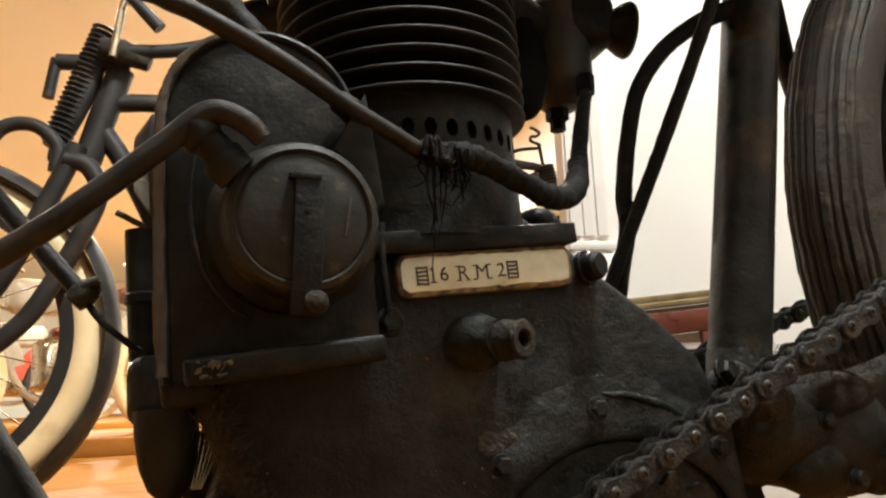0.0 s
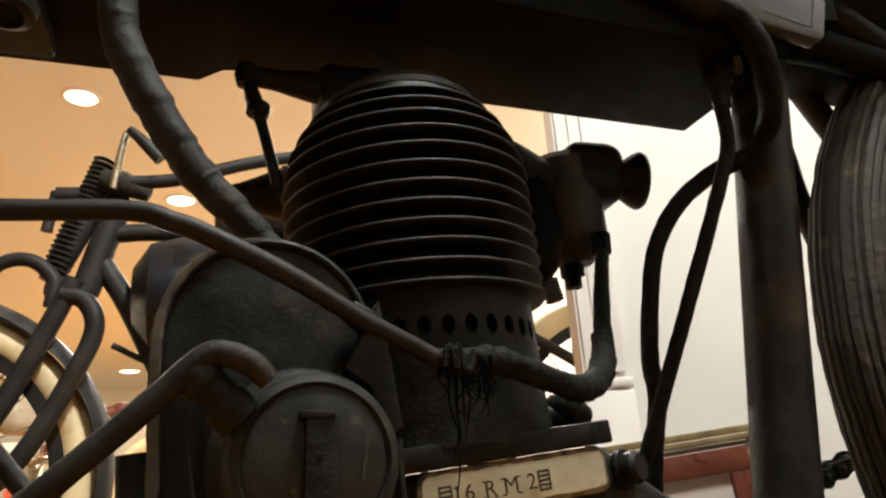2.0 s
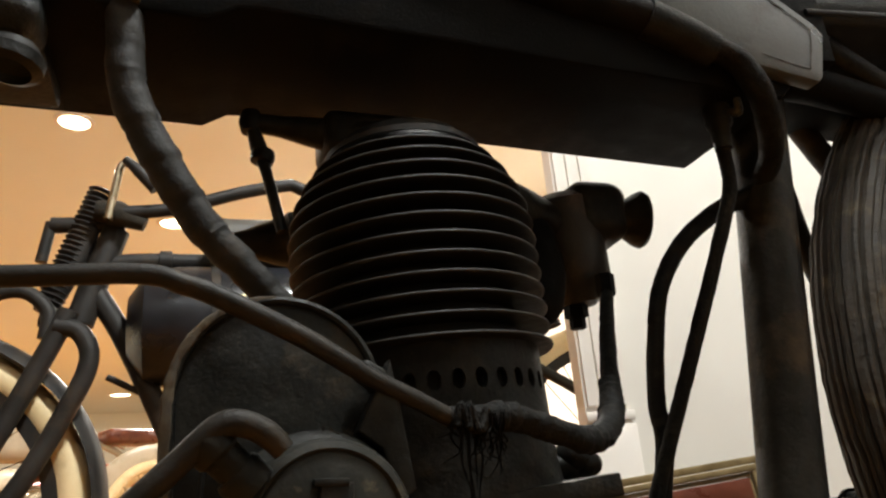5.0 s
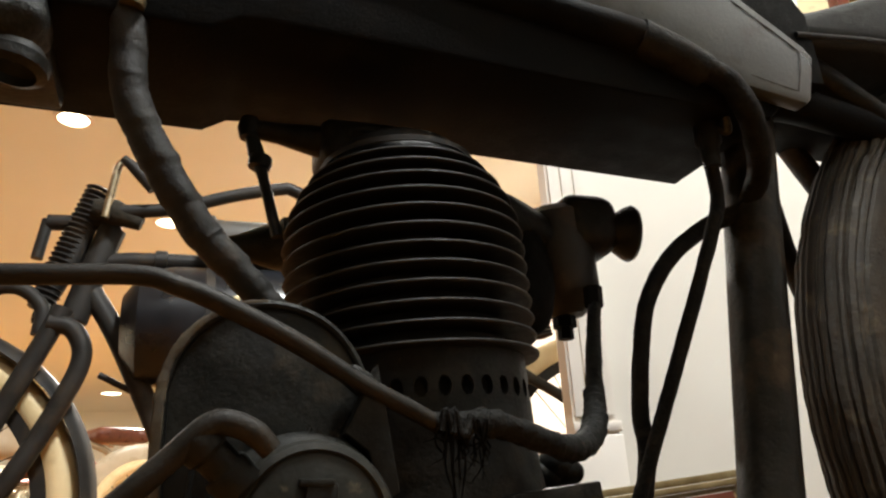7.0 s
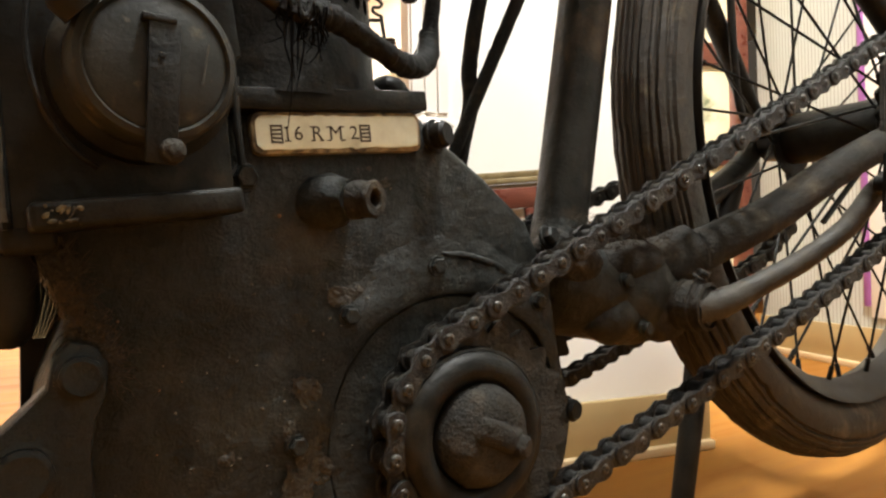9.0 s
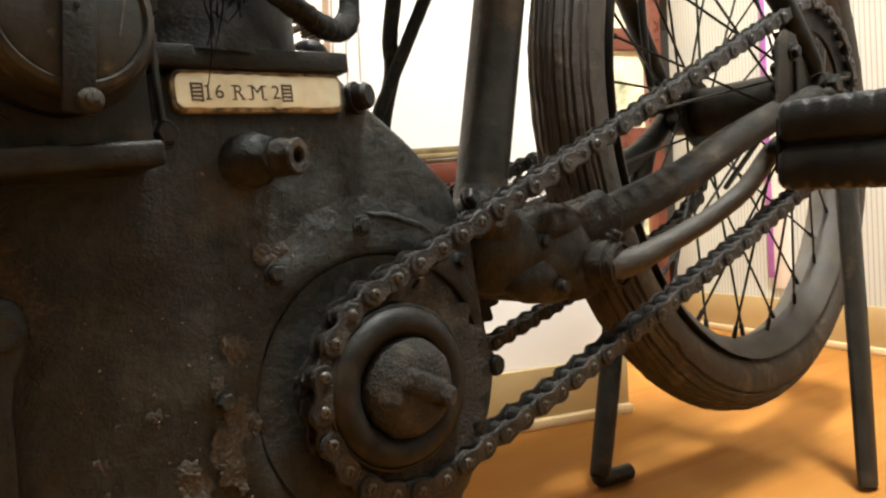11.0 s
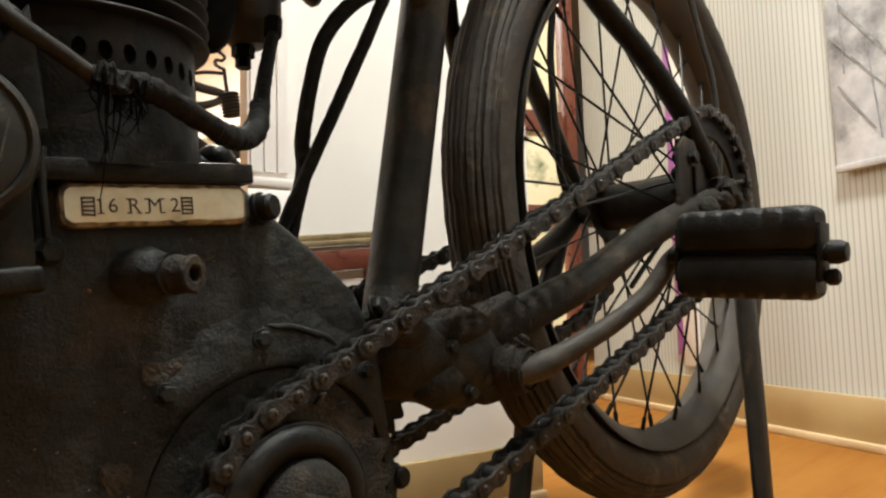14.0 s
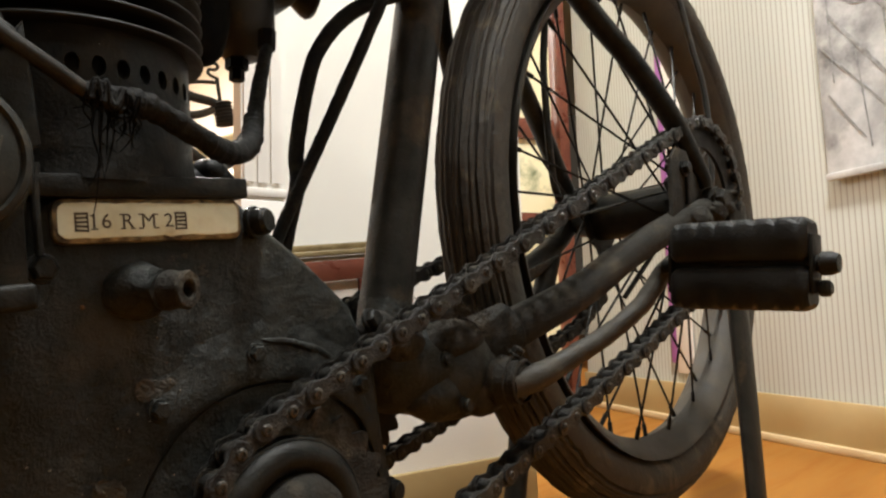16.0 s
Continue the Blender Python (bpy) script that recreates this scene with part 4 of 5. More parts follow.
lift = math.asin((RR - RF) / dist)
top_a, low_a = base_a + lift + math.pi / 2, base_a - lift - math.pi / 2


def chain_line(cf, cr, rf, rr):
    pts = []
    for k in range(41):
        a = top_a + (math.tau + low_a - top_a) * k / 40
        pts.append(Vector((cf[0] + rf * math.cos(a), cf[1] + rf * math.sin(a))))
    a0 = low_a
    for k in range(1, 61):
        t = k / 60
        p, q = pts[40], Vector((cr[0] + rr * math.cos(a0), cr[1] + rr * math.sin(a0)))
        pts.append(p.lerp(q, t) + Vector((0, -0.006 * math.sin(math.pi * t))))
    for k in range(1, 41):
        a = a0 + (top_a - a0) * k / 40
        pts.append(Vector((cr[0] + rr * math.cos(a), cr[1] + rr * math.sin(a))))
    end, start = pts[-1].copy(), pts[0].copy()
    for k in range(1, 60):
        pts.append(end.lerp(start, k / 60))
    return pts


def link_mesh(name, pitch, half, thick, wide, material):
    """Two waisted plates with rounded rims and a roller at each end."""
    bm = bmesh.new()

    def plate(w):
        end = [(pitch / 2 + w * math.cos(radians(-105 + k * 26.25)), w * math.sin(radians(-105 + k * 26.25))) for k in range(9)]
        return end + [(0.0, w * 0.66)] + [(-x, -z) for x, z in end] + [(0.0, -w * 0.66)]

    for s in (-1, 1):
        loops = [[bm.verts.new((x, s * y, z)) for x, z in plate(w)] for w, y in ((wide, half), (wide, half + thick * 0.55), (wide * 0.86, half + thick))]
        bm.faces.new(loops[0])
        bm.faces.new(loops[2])
        n = len(loops[0])
        for a, b in zip(loops, loops[1:]):
            for k in range(n):
                t = (k + 1) % n
                bm.faces.new((a[k], a[t], b[t], b[k]))
    for x in (-pitch / 2, pitch / 2):
        lathe([(0.0056, -half), (0.0056, half)], (x, 0, 0), (0, 1, 0), 12, bm)
    return mesh_of(name, finish(roughen(bm, 0.0007, 330), True, 0.8), material)


def pin_mesh(name, half):
    bm = bmesh.new()
    for s in (-1, 1):
        lathe([(0, half - 0.0007), (0.0013, half - 0.0006), (0.0017, half + 0.0003), (0.0029, half), (0.0036, half - 0.0010), (0.0038, half - 0.0024)], (0, 0, 0), (0, s, 0), 14, bm)
    return mesh_of(name, bm, CHAIN_PIN)


def make_chain(line, y, pitch_wanted, parent, name, label):
    closed = line + [line[0]]
    acc = [0.0]
    for a, b in zip(closed, closed[1:]):
        acc.append(acc[-1] + (b - a).length)
    n = 2 * round(acc[-1] / pitch_wanted / 2)
    pitch = acc[-1] / n
    xs, zs = [p.x for p in closed], [p.y for p in closed]
    pins = [Vector((np.interp(k * pitch, acc, xs), y, np.interp(k * pitch, acc, zs))) for k in range(n)]
    inner = link_mesh("inner_link", pitch, 0.0052, 0.002, 0.0079, CHAIN)
    outer = link_mesh("outer_link", pitch, 0.0075, 0.002, 0.0075, CHAIN)
    pin = pin_mesh("pin", 0.0102)
    holder = thing(name, (0, 0, 0), label, "chain") if parent is None else part(name, lathe([(0.0035, -0.004), (0.0035, 0.004)], pins[0], (0, 1, 0), 10), CHAIN, parent, label)
    for k in range(n):
        p, q = pins[k], pins[(k + 1) % n]
        ang = math.atan2(q.z - p.z, q.x - p.x) + random.uniform(-0.03, 0.03)
        ob = adopt(new("outer_link" if k % 2 else "inner_link", outer if k % 2 else inner), holder)
        mid = (p + q) / 2
        ob.matrix_basis = Matrix.Translation(mid + Vector((0, random.uniform(-0.0004, 0.0004), 0))) @ Matrix.Rotation(-ang, 4, "Y")
        pb = adopt(new("pin", pin), holder)
        pb.matrix_basis = Matrix.Translation(p)
    return holder


make_chain(chain_line(SP, RS, RF, RR), SY, 0.0186, bike, "drive_chain", "greasy roller drive chain")

# frame tubes
part("seat_tube", sweep([(0.352, 0.405, 0.27), (0.362, 0.405, 0.325), (0.41, 0.405, 0.59), (0.425, 0.405, 0.67)], 0.0212, 32), TUBE, bike, "black enamelled seat tube")
part("seat_lug", roughen(lathe([(0.0215, 0.0), (0.022, 0.02), (0.0195, 0.026)], (0.355, 0.405, 0.285), (0.18, 0, 0.98), 28), 0.0008, 60), GRIME, bike)
part("bottom_bracket", lathe([(0, 0.0), (0.034, 0.0), (0.035, 0.02), (0.034, 0.11), (0, 0.11)], (0.386, 0.357, 0.249), (0, 1, 0), 40), GRIME, bike, "dirt-caked bottom bracket shell")
for k, piece in enumerate((((0.345, 0.372, 0.258), (0.05, 0.035, 0.036)), ((0.388, 0.362, 0.25), (0.04, 0.03, 0.037)), ((0.375, 0.352, 0.274), (0.034, 0.018, 0.017)), ((0.405, 0.35, 0.237), (0.026, 0.02, 0.022)), ((0.36, 0.354, 0.236), (0.03, 0.018, 0.02)))):
    part("caked_dirt" if k else "bracket_lug", lump([piece], 0.0022, 0.0012), GRIME if k in (0, 1, 4) else CAKED, bike, "" if k else "frame lug buried in caked dirt")
for piece in (((0.305, 0.352, 0.283), (0.017, 0.016, 0.016)), ((0.325, 0.352, 0.276), (0.02, 0.016, 0.017))):
    part("case_lug", lump([piece], 0.002, 0.001), CAKED, bike)
part("stay_socket", roughen(lathe([(0.0, -0.03), (0.022, -0.03), (0.0235, 0.0), (0.0245, 0.008), (0.022, 0.011), (0.0, 0.011)], (0.437, 0.356, 0.277), (0.95, -0.18, 0.24), 32), 0.0014, 90), CAKED, bike, "frame socket of the chain stay")
for at, r in (((0.372, 0.336, 0.228), 0.005), ((0.357, 0.339, 0.262), 0.005)):
    bolt("bracket_bolt", at, (0.15, -1, 0.05), r, 0.006, bike, GRIME, False)
part("chain_stay", sweep([(0.40, 0.362, 0.268), (0.45, 0.352, 0.281), (0.535, 0.338, 0.313), (0.607, 0.33, 0.348), (0.685, 0.321, 0.380), (0.735, 0.314, 0.398), (0.775, 0.309, 0.412)], [0.0185, 0.0172, 0.016, 0.0152, 0.0145, 0.0135, 0.011], 28, 12), CAKED, bike, "dusty chain stay")
part("chain_stay", sweep([(0.40, 0.448, 0.268), (0.54, 0.476, 0.303), (0.66, 0.492, 0.347), (0.735, 0.502, 0.385), (0.775, 0.505, 0.417)], [0.0175, 0.0155, 0.0145, 0.0135, 0.012], 20), TUBE, bike)
part("seat_stay", sweep([(0.43, 0.385, 0.745), (0.60, 0.362, 0.612), (0.66, 0.345, 0.56), (0.705, 0.326, 0.502), (0.738, 0.312, 0.442), (0.744, 0.309, 0.425)], [0.011, 0.012, 0.012, 0.0118, 0.0095, 0.007], 20), IRON, bike, "straight black seat stay")
part("seat_stay", sweep([(0.43, 0.425, 0.745), (0.60, 0.47, 0.60), (0.70, 0.492, 0.51), (0.775, 0.505, 0.43)], 0.0115, 18), TUBE, bike)
part("fork_end", roughen(prism([(0.672, 0.386), (0.70, 0.372), (0.76, 0.374), (0.79, 0.392), (0.795, 0.412), (0.775, 0.428), (0.742, 0.432), (0.724, 0.44), (0.712, 0.462), (0.69, 0.464), (0.675, 0.45)], 0.313, 0.318, 0.001), 0.0006, 90), CAKED, bike, "slotted axle plate")
bolt("axle_nut", (0.755, 0.303, 0.413), (0, -1, 0), 0.011, 0.012, bike, IRON)
bolt("stay_nut", (0.70, 0.3128, 0.442), (0, -1, 0), 0.007, 0.008, bike, IRON)
for piece in (((0.752, 0.303, 0.398), (0.02, 0.009, 0.010)), ((0.785, 0.303, 0.405), (0.012, 0.008, 0.008)), ((0.72, 0.305, 0.386), (0.022, 0.011, 0.012))):
    part("stay_end", lump([piece], 0.006, 0.0028), CAKED, bike, "lumpy dust-caked stay end")
# no opening is cut: a black block stands for the dark inside the slot
part("axle_slot", block((0.006, 0.002, 0.03), pose(0.705, 0.3118, 0.418, 0, 3, 0), 0.0008), SHADE_BLACK, bike)
part("chain_adjuster", roughen(sweep([(0.742, 0.306, 0.418), (0.765, 0.304, 0.412), (0.79, 0.304, 0.402), (0.806, 0.305, 0.392)], [0.007, 0.009, 0.0085, 0.006], 14), 0.0012, 130), CAKED, bike, "dust-caked chain adjuster")
part("adjuster_pin", sweep([(0.776, 0.304, 0.409), (0.781, 0.30, 0.421), (0.795, 0.298, 0.424)], 0.0026, 10), CAKED, bike)
part("torque_arm", sweep([(0.60, 0.332, 0.306), (0.68, 0.336, 0.36), (0.76, 0.34, 0.41)], 0.0026, 8), IRON, bike)

part("mudguard_strap", sweep([(0.775, 0.35, 0.71), (0.802, 0.35, 0.658), (0.824, 0.35, 0.614), (0.847, 0.35, 0.575), (0.857, 0.35, 0.526), (0.854, 0.349, 0.461), (0.835, 0.347, 0.43)], 0.0075, 12, 10, 0.0, 0.4, (0, 1, 0)), TUBE, bike, "flat grey-black mudguard strap")
part("mudguard_strap", sweep([(0.691, 0.47, 0.709), (0.68, 0.47, 0.633), (0.675, 0.47, 0.589), (0.677, 0.47, 0.533), (0.683, 0.472, 0.489), (0.694, 0.475, 0.445), (0.72, 0.48, 0.42)], 0.0062, 12, 10, 0.0, 0.5), TUBE, bike, "curved flat mudguard strap")

# crank and pedal
crank = part("crank", roughen(sweep([(0.405, 0.32, 0.24), (0.428, 0.311, 0.245), (0.452, 0.302, 0.255), (0.49, 0.285, 0.275), (0.52, 0.27, 0.298), (0.535, 0.258, 0.323), (0.53, 0.245, 0.332)], [0.0125, 0.0108, 0.0088, 0.008, 0.0078, 0.0078, 0.007], 20, 14), 0.0005, 130), STEEL, bike, "bent steel pedal crank with worn edges")
part("crank_boss", roughen(lathe([(0, -0.016), (0.012, -0.015), (0.0175, -0.009), (0.0185, 0.0), (0.0165, 0.012), (0.02, 0.022), (0, 0.03)], (0.412, 0.326, 0.243), (-0.15, 1, 0.05), 36), 0.0016, 80), CAKED, crank)
for h, r in ((-0.012, 0.0172), (-0.004, 0.019), (0.005, 0.0186)):
    part("boss_collar", roughen(lathe([(r - 0.002, -0.003), (r, -0.002), (r, 0.002), (r - 0.002, 0.003)], Vector((0.412, 0.326, 0.243)) + Vector((-0.15, 1, 0.05)).normalized() * h, (-0.15, 1, 0.05), 36, closed=True), 0.0006, 120), CAKED, crank)
bolt("cotter_pin", (0.412, 0.318, 0.262), (0.2, -0.5, 0.8), 0.005, 0.007, crank, IRON)
PED = pose(0.526, 0.189, 0.325, 3, 0, 0)


def rubber_block():
    bm = bmesh.new()
    sec = []
    for k in range(16):
        a = k * math.tau / 16
        cx, sx = math.cos(a), math.sin(a)
        sec.append((math.copysign(abs(cx) ** 0.5, cx) * 0.015, math.copysign(abs(sx) ** 0.5, sx) * 0.0165))
    rings = []
    for j in range(57):
        y = -0.051 + 0.102 * j / 56
        edge = min(j, 56 - j)
        grow = 1 - 0.22 * max(0, 1 - edge / 4) ** 2
        rings.append([bm.verts.new((x * grow, y, z * grow - (0.0026 if z > 0.012 and (j + round(abs(x) * 420)) % 8 < 2 else 0))) for x, z in sec])
    for p, q in zip(rings, rings[1:]):
        for s in range(16):
            bm.faces.new((p[s], p[(s + 1) % 16], q[(s + 1) % 16], q[s]))
    bm.faces.new(rings[0])
    bm.faces.new(rings[-1])
    return finish(bm, True, 0.8)


pedal = part("pedal", lathe([(0, -0.069), (0.0065, -0.068), (0.0085, -0.063), (0.0085, -0.057), (0.006, -0.055), (0.006, 0.062), (0, 0.062)], PED.translation, (0, 1, 0.05), 20), IRON, bike, "black rubber block pedal")
for z, turn in ((0.0175, 0), (-0.0175, 180)):
    bm = rubber_block()
    bm.transform(PED @ pose(0, 0, z, 0, turn, 0))
    part("rubber", bm, BLACKRUB, pedal, "moulded black pedal rubber")
for dz in (-0.0175,):
    part("end_nut", disc(0.006, 0, 0.009, PED @ Vector((0.002, -0.0535, dz)), (0, -1, 0), 0.002, 16), IRON, pedal)
for y in (-0.054, 0.054):
    bm = block((0.02, 0.003, 0.042), PED @ pose(0, y * 0.97, 0), 0.001)
    part("end_plate", bm, IRON, pedal)

for piece in (((0.199, 0.385, 0.388), (0.012, 0.011, 0.009)), ((0.192, 0.389, 0.383), (0.013, 0.011, 0.008)), ((0.205, 0.383, 0.384), (0.009, 0.009, 0.008))):
    part("base_nut", lump([piece], 0.002, 0.001), IRON, bike, "oil-caked cylinder base nut")

# far side pedalling gear
part("pedal_sprocket", gearwheel(0.378, 0.232, 0.072, 26, 0.486, 0.490, 0.012), IRON, bike)
loop = [Vector(p) for p in ((0.385, 0.152), (0.434, 0.166), (0.50, 0.187), (0.62, 0.228), (0.75, 0.275), (0.80, 0.31), (0.826, 0.36), (0.81, 0.41), (0.775, 0.432), (0.74, 0.424), (0.62, 0.384), (0.513, 0.348), (0.465, 0.332), (0.41, 0.314), (0.36, 0.296), (0.325, 0.262), (0.32, 0.215), (0.342, 0.17))]
make_chain(loop, 0.488, 0.0186, bike, "pedal_chain", "rusty pedalling chain")

# rear wheel
WC, WYAW = Vector((0.771, 0.410, 0.411)), math.degrees(0.05)
WM = Matrix.Translation(WC) @ Matrix.Rotation(radians(WYAW), 4, "Z")
AXLE = WM.to_3x3() @ Vector((0, 1, 0))
prof = []
for k in range(96):
    a = k * math.tau / 96
    rr = 0.0335
    if math.cos(a) > 0.2:
        rr -= 0.0030 if k % 7 == 0 else (0.0018 if k % 7 == 3 else 0.0)
    prof.append((0.317 + rr * math.cos(a), rr * 0.98 * math.sin(a)))


def tread():
    bm = lathe(prof, WC, AXLE, 200, closed=True)
    for v in bm.verts:
        d = v.co - WC
        q = d - AXLE * d.dot(AXLE)
        if q.length > 0.318:
            n1 = noise.noise(v.co * 55) + 0.6 * noise.noise(v.co * 160)
            v.co += q.normalized() * 0.0011 * n1 + AXLE * 0.0011 * noise.noise(v.co * 70 + Vector((5, 2, 8)))
            if noise.noise(v.co * 38 + Vector((11, 4, 6))) > 0.52:
                v.co -= q.normalized() * 0.0022
    return finish(bm, True, 0.5)


wheel = part("rear_wheel", lathe([(0, -0.085), (0.022, -0.085), (0.024, -0.075), (0.029, -0.07), (0.029, 0.055), (0.024, 0.062), (0.022, 0.08), (0, 0.08)], WC, AXLE, 32), IRON, bike, "wire-spoked rear wheel with ribbed tyre")
part("tyre", tread(), RUBBER, wheel, "perished ribbed tyre, brown with age")
part("rim", lathe([(0.286, -0.028), (0.290, -0.030), (0.288, -0.024), (0.276, -0.012), (0.272, 0.0), (0.276, 0.012), (0.288, 0.024), (0.290, 0.030), (0.286, 0.028), (0.272, 0.014), (0.2675, 0.0), (0.272, -0.014)], WC, AXLE, 120, closed=True),
     mat("dusty_rim_paint", (0.021, 0.0172, 0.0118), (0.058, 0.0465, 0.0315), 0.7, 0.0, 25, 0.35, 300, (0.033, 0.025, 0.017), 0.4, 20), wheel, "dusty steel rim")
part("rear_sprocket", gearwheel(RS[0], RS[1], RR, 30, SY - 0.002, SY + 0.002, 0.06), IRON, wheel)
for s in (-0.06, 0.05):
    part("hub_flange", disc(0.042, -0.0015, 0.0015, WC + AXLE * s, AXLE, 0.0005, 32), IRON, wheel)
for k in range(40):
    side = -0.06 if k % 2 else 0.05
    a = k * math.tau / 40
    off = (0.62 if (k // 2) % 2 else -0.62)
    p = WM @ Vector((0.037 * math.cos(a + off), side, 0.037 * math.sin(a + off)))
    q = WM @ Vector((0.271 * math.cos(a), side * 0.08, 0.271 * math.sin(a)))
    part("spoke", sweep([p, p.lerp(q, 0.5), p.lerp(q, 0.93), p.lerp(q, 0.935), q], [0.00145, 0.00145, 0.00145, 0.0026, 0.0026], 6, 1), IRON, wheel)

# rear stand
stand = part("stand", sweep([(0.80, 0.30, 0.40), (0.79, 0.302, 0.33), (0.772, 0.29, 0.17), (0.748, 0.276, 0.004)], [0.018, 0.019, 0.018, 0.016], 16, 8, 0.0, 0.5), TUBE, bike, "black tubular rear stand")
part("leg", sweep([(0.72, 0.50, 0.38), (0.635, 0.484, 0.22), (0.592, 0.472, 0.1), (0.566, 0.467, 0.014)], [0.013, 0.013, 0.012, 0.011], 16, 8), TUBE, stand)
part("foot", sweep([(0.5655, 0.467, 0.016), (0.567, 0.467, 0.0105), (0.575, 0.466, 0.0095), (0.61, 0.463, 0.009)], [0.010, 0.0095, 0.009, 0.0085], 16, 8), TUBE, stand)

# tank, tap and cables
# tank and rail get the near-black colour in place of underside shade
tank = part("tank", prism([(-0.40, 0.64), (-0.30, 0.622), (-0.085, 0.622), (-0.008, 0.621), (0.008, 0.631), (0.02, 0.632), (0.385, 0.624), (0.396, 0.634), (0.404, 0.66), (0.45, 0.664), (0.45, 0.73), (0.40, 0.80), (-0.40, 0.80)], 0.345, 0.462, 0.003, 2), SHADE_BLACK, bike, "black petrol tank, coloured near black for the shade beneath it")
part("tank_side", prism([(0.20, 0.69), (0.27, 0.668), (0.33, 0.644), (0.35, 0.639), (0.408, 0.632), (0.414, 0.637), (0.427, 0.676), (0.42, 0.684), (0.36, 0.722), (0.27, 0.775), (0.20, 0.79)], 0.332, 0.345, 0.003, 2), mat("faded_grey_black_enamel", (0.036, 0.0395, 0.040), (0.064, 0.068, 0.067), 0.36, 0.0, 30, 0.2, 300, (0.03, 0.026, 0.022), 0.25, 40), tank, "faded grey-black tank side with a worn lining")
part("lining", sweep([(0.36, 0.3317, 0.648), (0.398, 0.3317, 0.642), (0.4035, 0.3317, 0.646), (0.412, 0.3317, 0.674), (0.405, 0.3317, 0.683), (0.35, 0.3317, 0.717), (0.29, 0.3317, 0.752)], 0.0007, 6, 10, 0.7, 0.3), SCAB, tank, "rubbed gold lining")
part("lower_rail", sweep([(-0.35, 0.36, 0.70), (0.05, 0.352, 0.69), (0.17, 0.347, 0.684), (0.225, 0.344, 0.676), (0.275, 0.341, 0.667), (0.322, 0.339, 0.649)], [0.013, 0.013, 0.0135, 0.0135, 0.013, 0.0115], 20), SHADE_BLACK, bike, "frame rail below the tank, its shade put into the colour")
part("rail_ferrule", roughen(sweep([(0.272, 0.3405, 0.6675), (0.298, 0.3395, 0.659), (0.323, 0.339, 0.6485)], [0.0142, 0.0138, 0.0126], 22), 0.0004, 90), IRON, bike, "worn ferrule on the rail")
part("breather_pipe", sweep([(0.316, 0.337, 0.652), (0.338, 0.334, 0.640), (0.353, 0.336, 0.620), (0.370, 0.35, 0.6055), (0.388, 0.369, 0.598), (0.397, 0.385, 0.589), (0.393, 0.402, 0.575), (0.366, 0.412, 0.563), (0.331, 0.417, 0.537), (0.306, 0.419, 0.503), (0.2955, 0.42, 0.47), (0.289, 0.424, 0.425), (0.289, 0.424, 0.395), (0.280, 0.424, 0.36), (0.272, 0.424, 0.32)],
     [0.0085, 0.0088, 0.0088, 0.0088, 0.0088, 0.0085, 0.0078, 0.007, 0.0065, 0.0062, 0.006, 0.006, 0.006, 0.006, 0.006], 16, 10, 0.07), HOSE, bike, "curved black rubber breather pipe")
part("tank_step", roughen(block((0.22, 0.08, 0.035), pose(-0.2, 0.40, 0.629), 0.003, 2), 0.001, 40), IRON, bike)
horn = part("horn", roughen(block((0.05, 0.04, 0.045), pose(-0.112, 0.352, 0.616, 0, -12, 0), 0.012, 4), 0.0015, 50), GRIME, bike, "worn leather-brown fitting under the tank")
part("rim", roughen(lathe([(0.012, -0.002), (0.0165, 0.0), (0.0165, 0.006), (0.012, 0.012)], (-0.098, 0.348, 0.579), (0.1, 0, 1), 28), 0.0005, 60), IRON, horn)
tap = part("petrol_tap", roughen(lathe([(0, -0.022), (0.006, -0.022), (0.007, -0.006), (0.0095, -0.002), (0.0095, 0.012), (0.006, 0.018), (0, 0.02)], (0.345, 0.37, 0.613), (0.05, 0, 1), 16), 0.0006, 90), IRON, bike, "small corroded petrol tap")
part("tap_lever", sweep([(0.346, 0.366, 0.622), (0.353, 0.358, 0.616), (0.35, 0.354, 0.632)], [0.003, 0.0035, 0.002], 10), PEWTER, tap)
part("fuel_pipe", sweep([(0.345, 0.372, 0.594), (0.35, 0.378, 0.57), (0.342, 0.382, 0.543), (0.315, 0.398, 0.47), (0.29, 0.412, 0.405), (0.273, 0.418, 0.365), (0.262, 0.42, 0.335)], [0.0052, 0.0052, 0.0052, 0.0052, 0.005, 0.005, 0.005], 14, 10, 0.1), HOSE, bike, "sagging black rubber pipe")
part("wrapped_loom", sweep([(-0.052, 0.352, 0.66), (-0.048, 0.352, 0.61), (-0.044, 0.353, 0.575), (-0.026, 0.355, 0.538), (-0.006, 0.358, 0.507), (0.015, 0.36, 0.485), (0.035, 0.362, 0.464), (0.05, 0.365, 0.445)],
     [0.0092, 0.0094, 0.0096, 0.0096, 0.0092, 0.0084, 0.0076, 0.007], 22, 18, 0.06, wrap=0.09, turns=11), LOOM, bike, "thick wiring loom wrapped in cracked tape")
part("loom_ferrule", lathe([(0.0, -0.008), (0.0062, -0.008), (0.0068, -0.003), (0.0055, 0.0), (0.0066, 0.003), (0.006, 0.01), (0, 0.012)], (-0.047, 0.343, 0.632), (0.1, 0, 1), 20), BRASS, bike, "brass union above the loom")
saddle = part("saddle", roughen(prism([(0.40, 0.712), (0.437, 0.704), (0.52, 0.716), (0.62, 0.722), (0.74, 0.73), (0.74, 0.80), (0.6, 0.80), (0.54, 0.775), (0.47, 0.745), (0.425, 0.728)], 0.345, 0.465, 0.012, 3), 0.001, 40), BLACKRUB, bike, "black leather saddle seen from beneath")
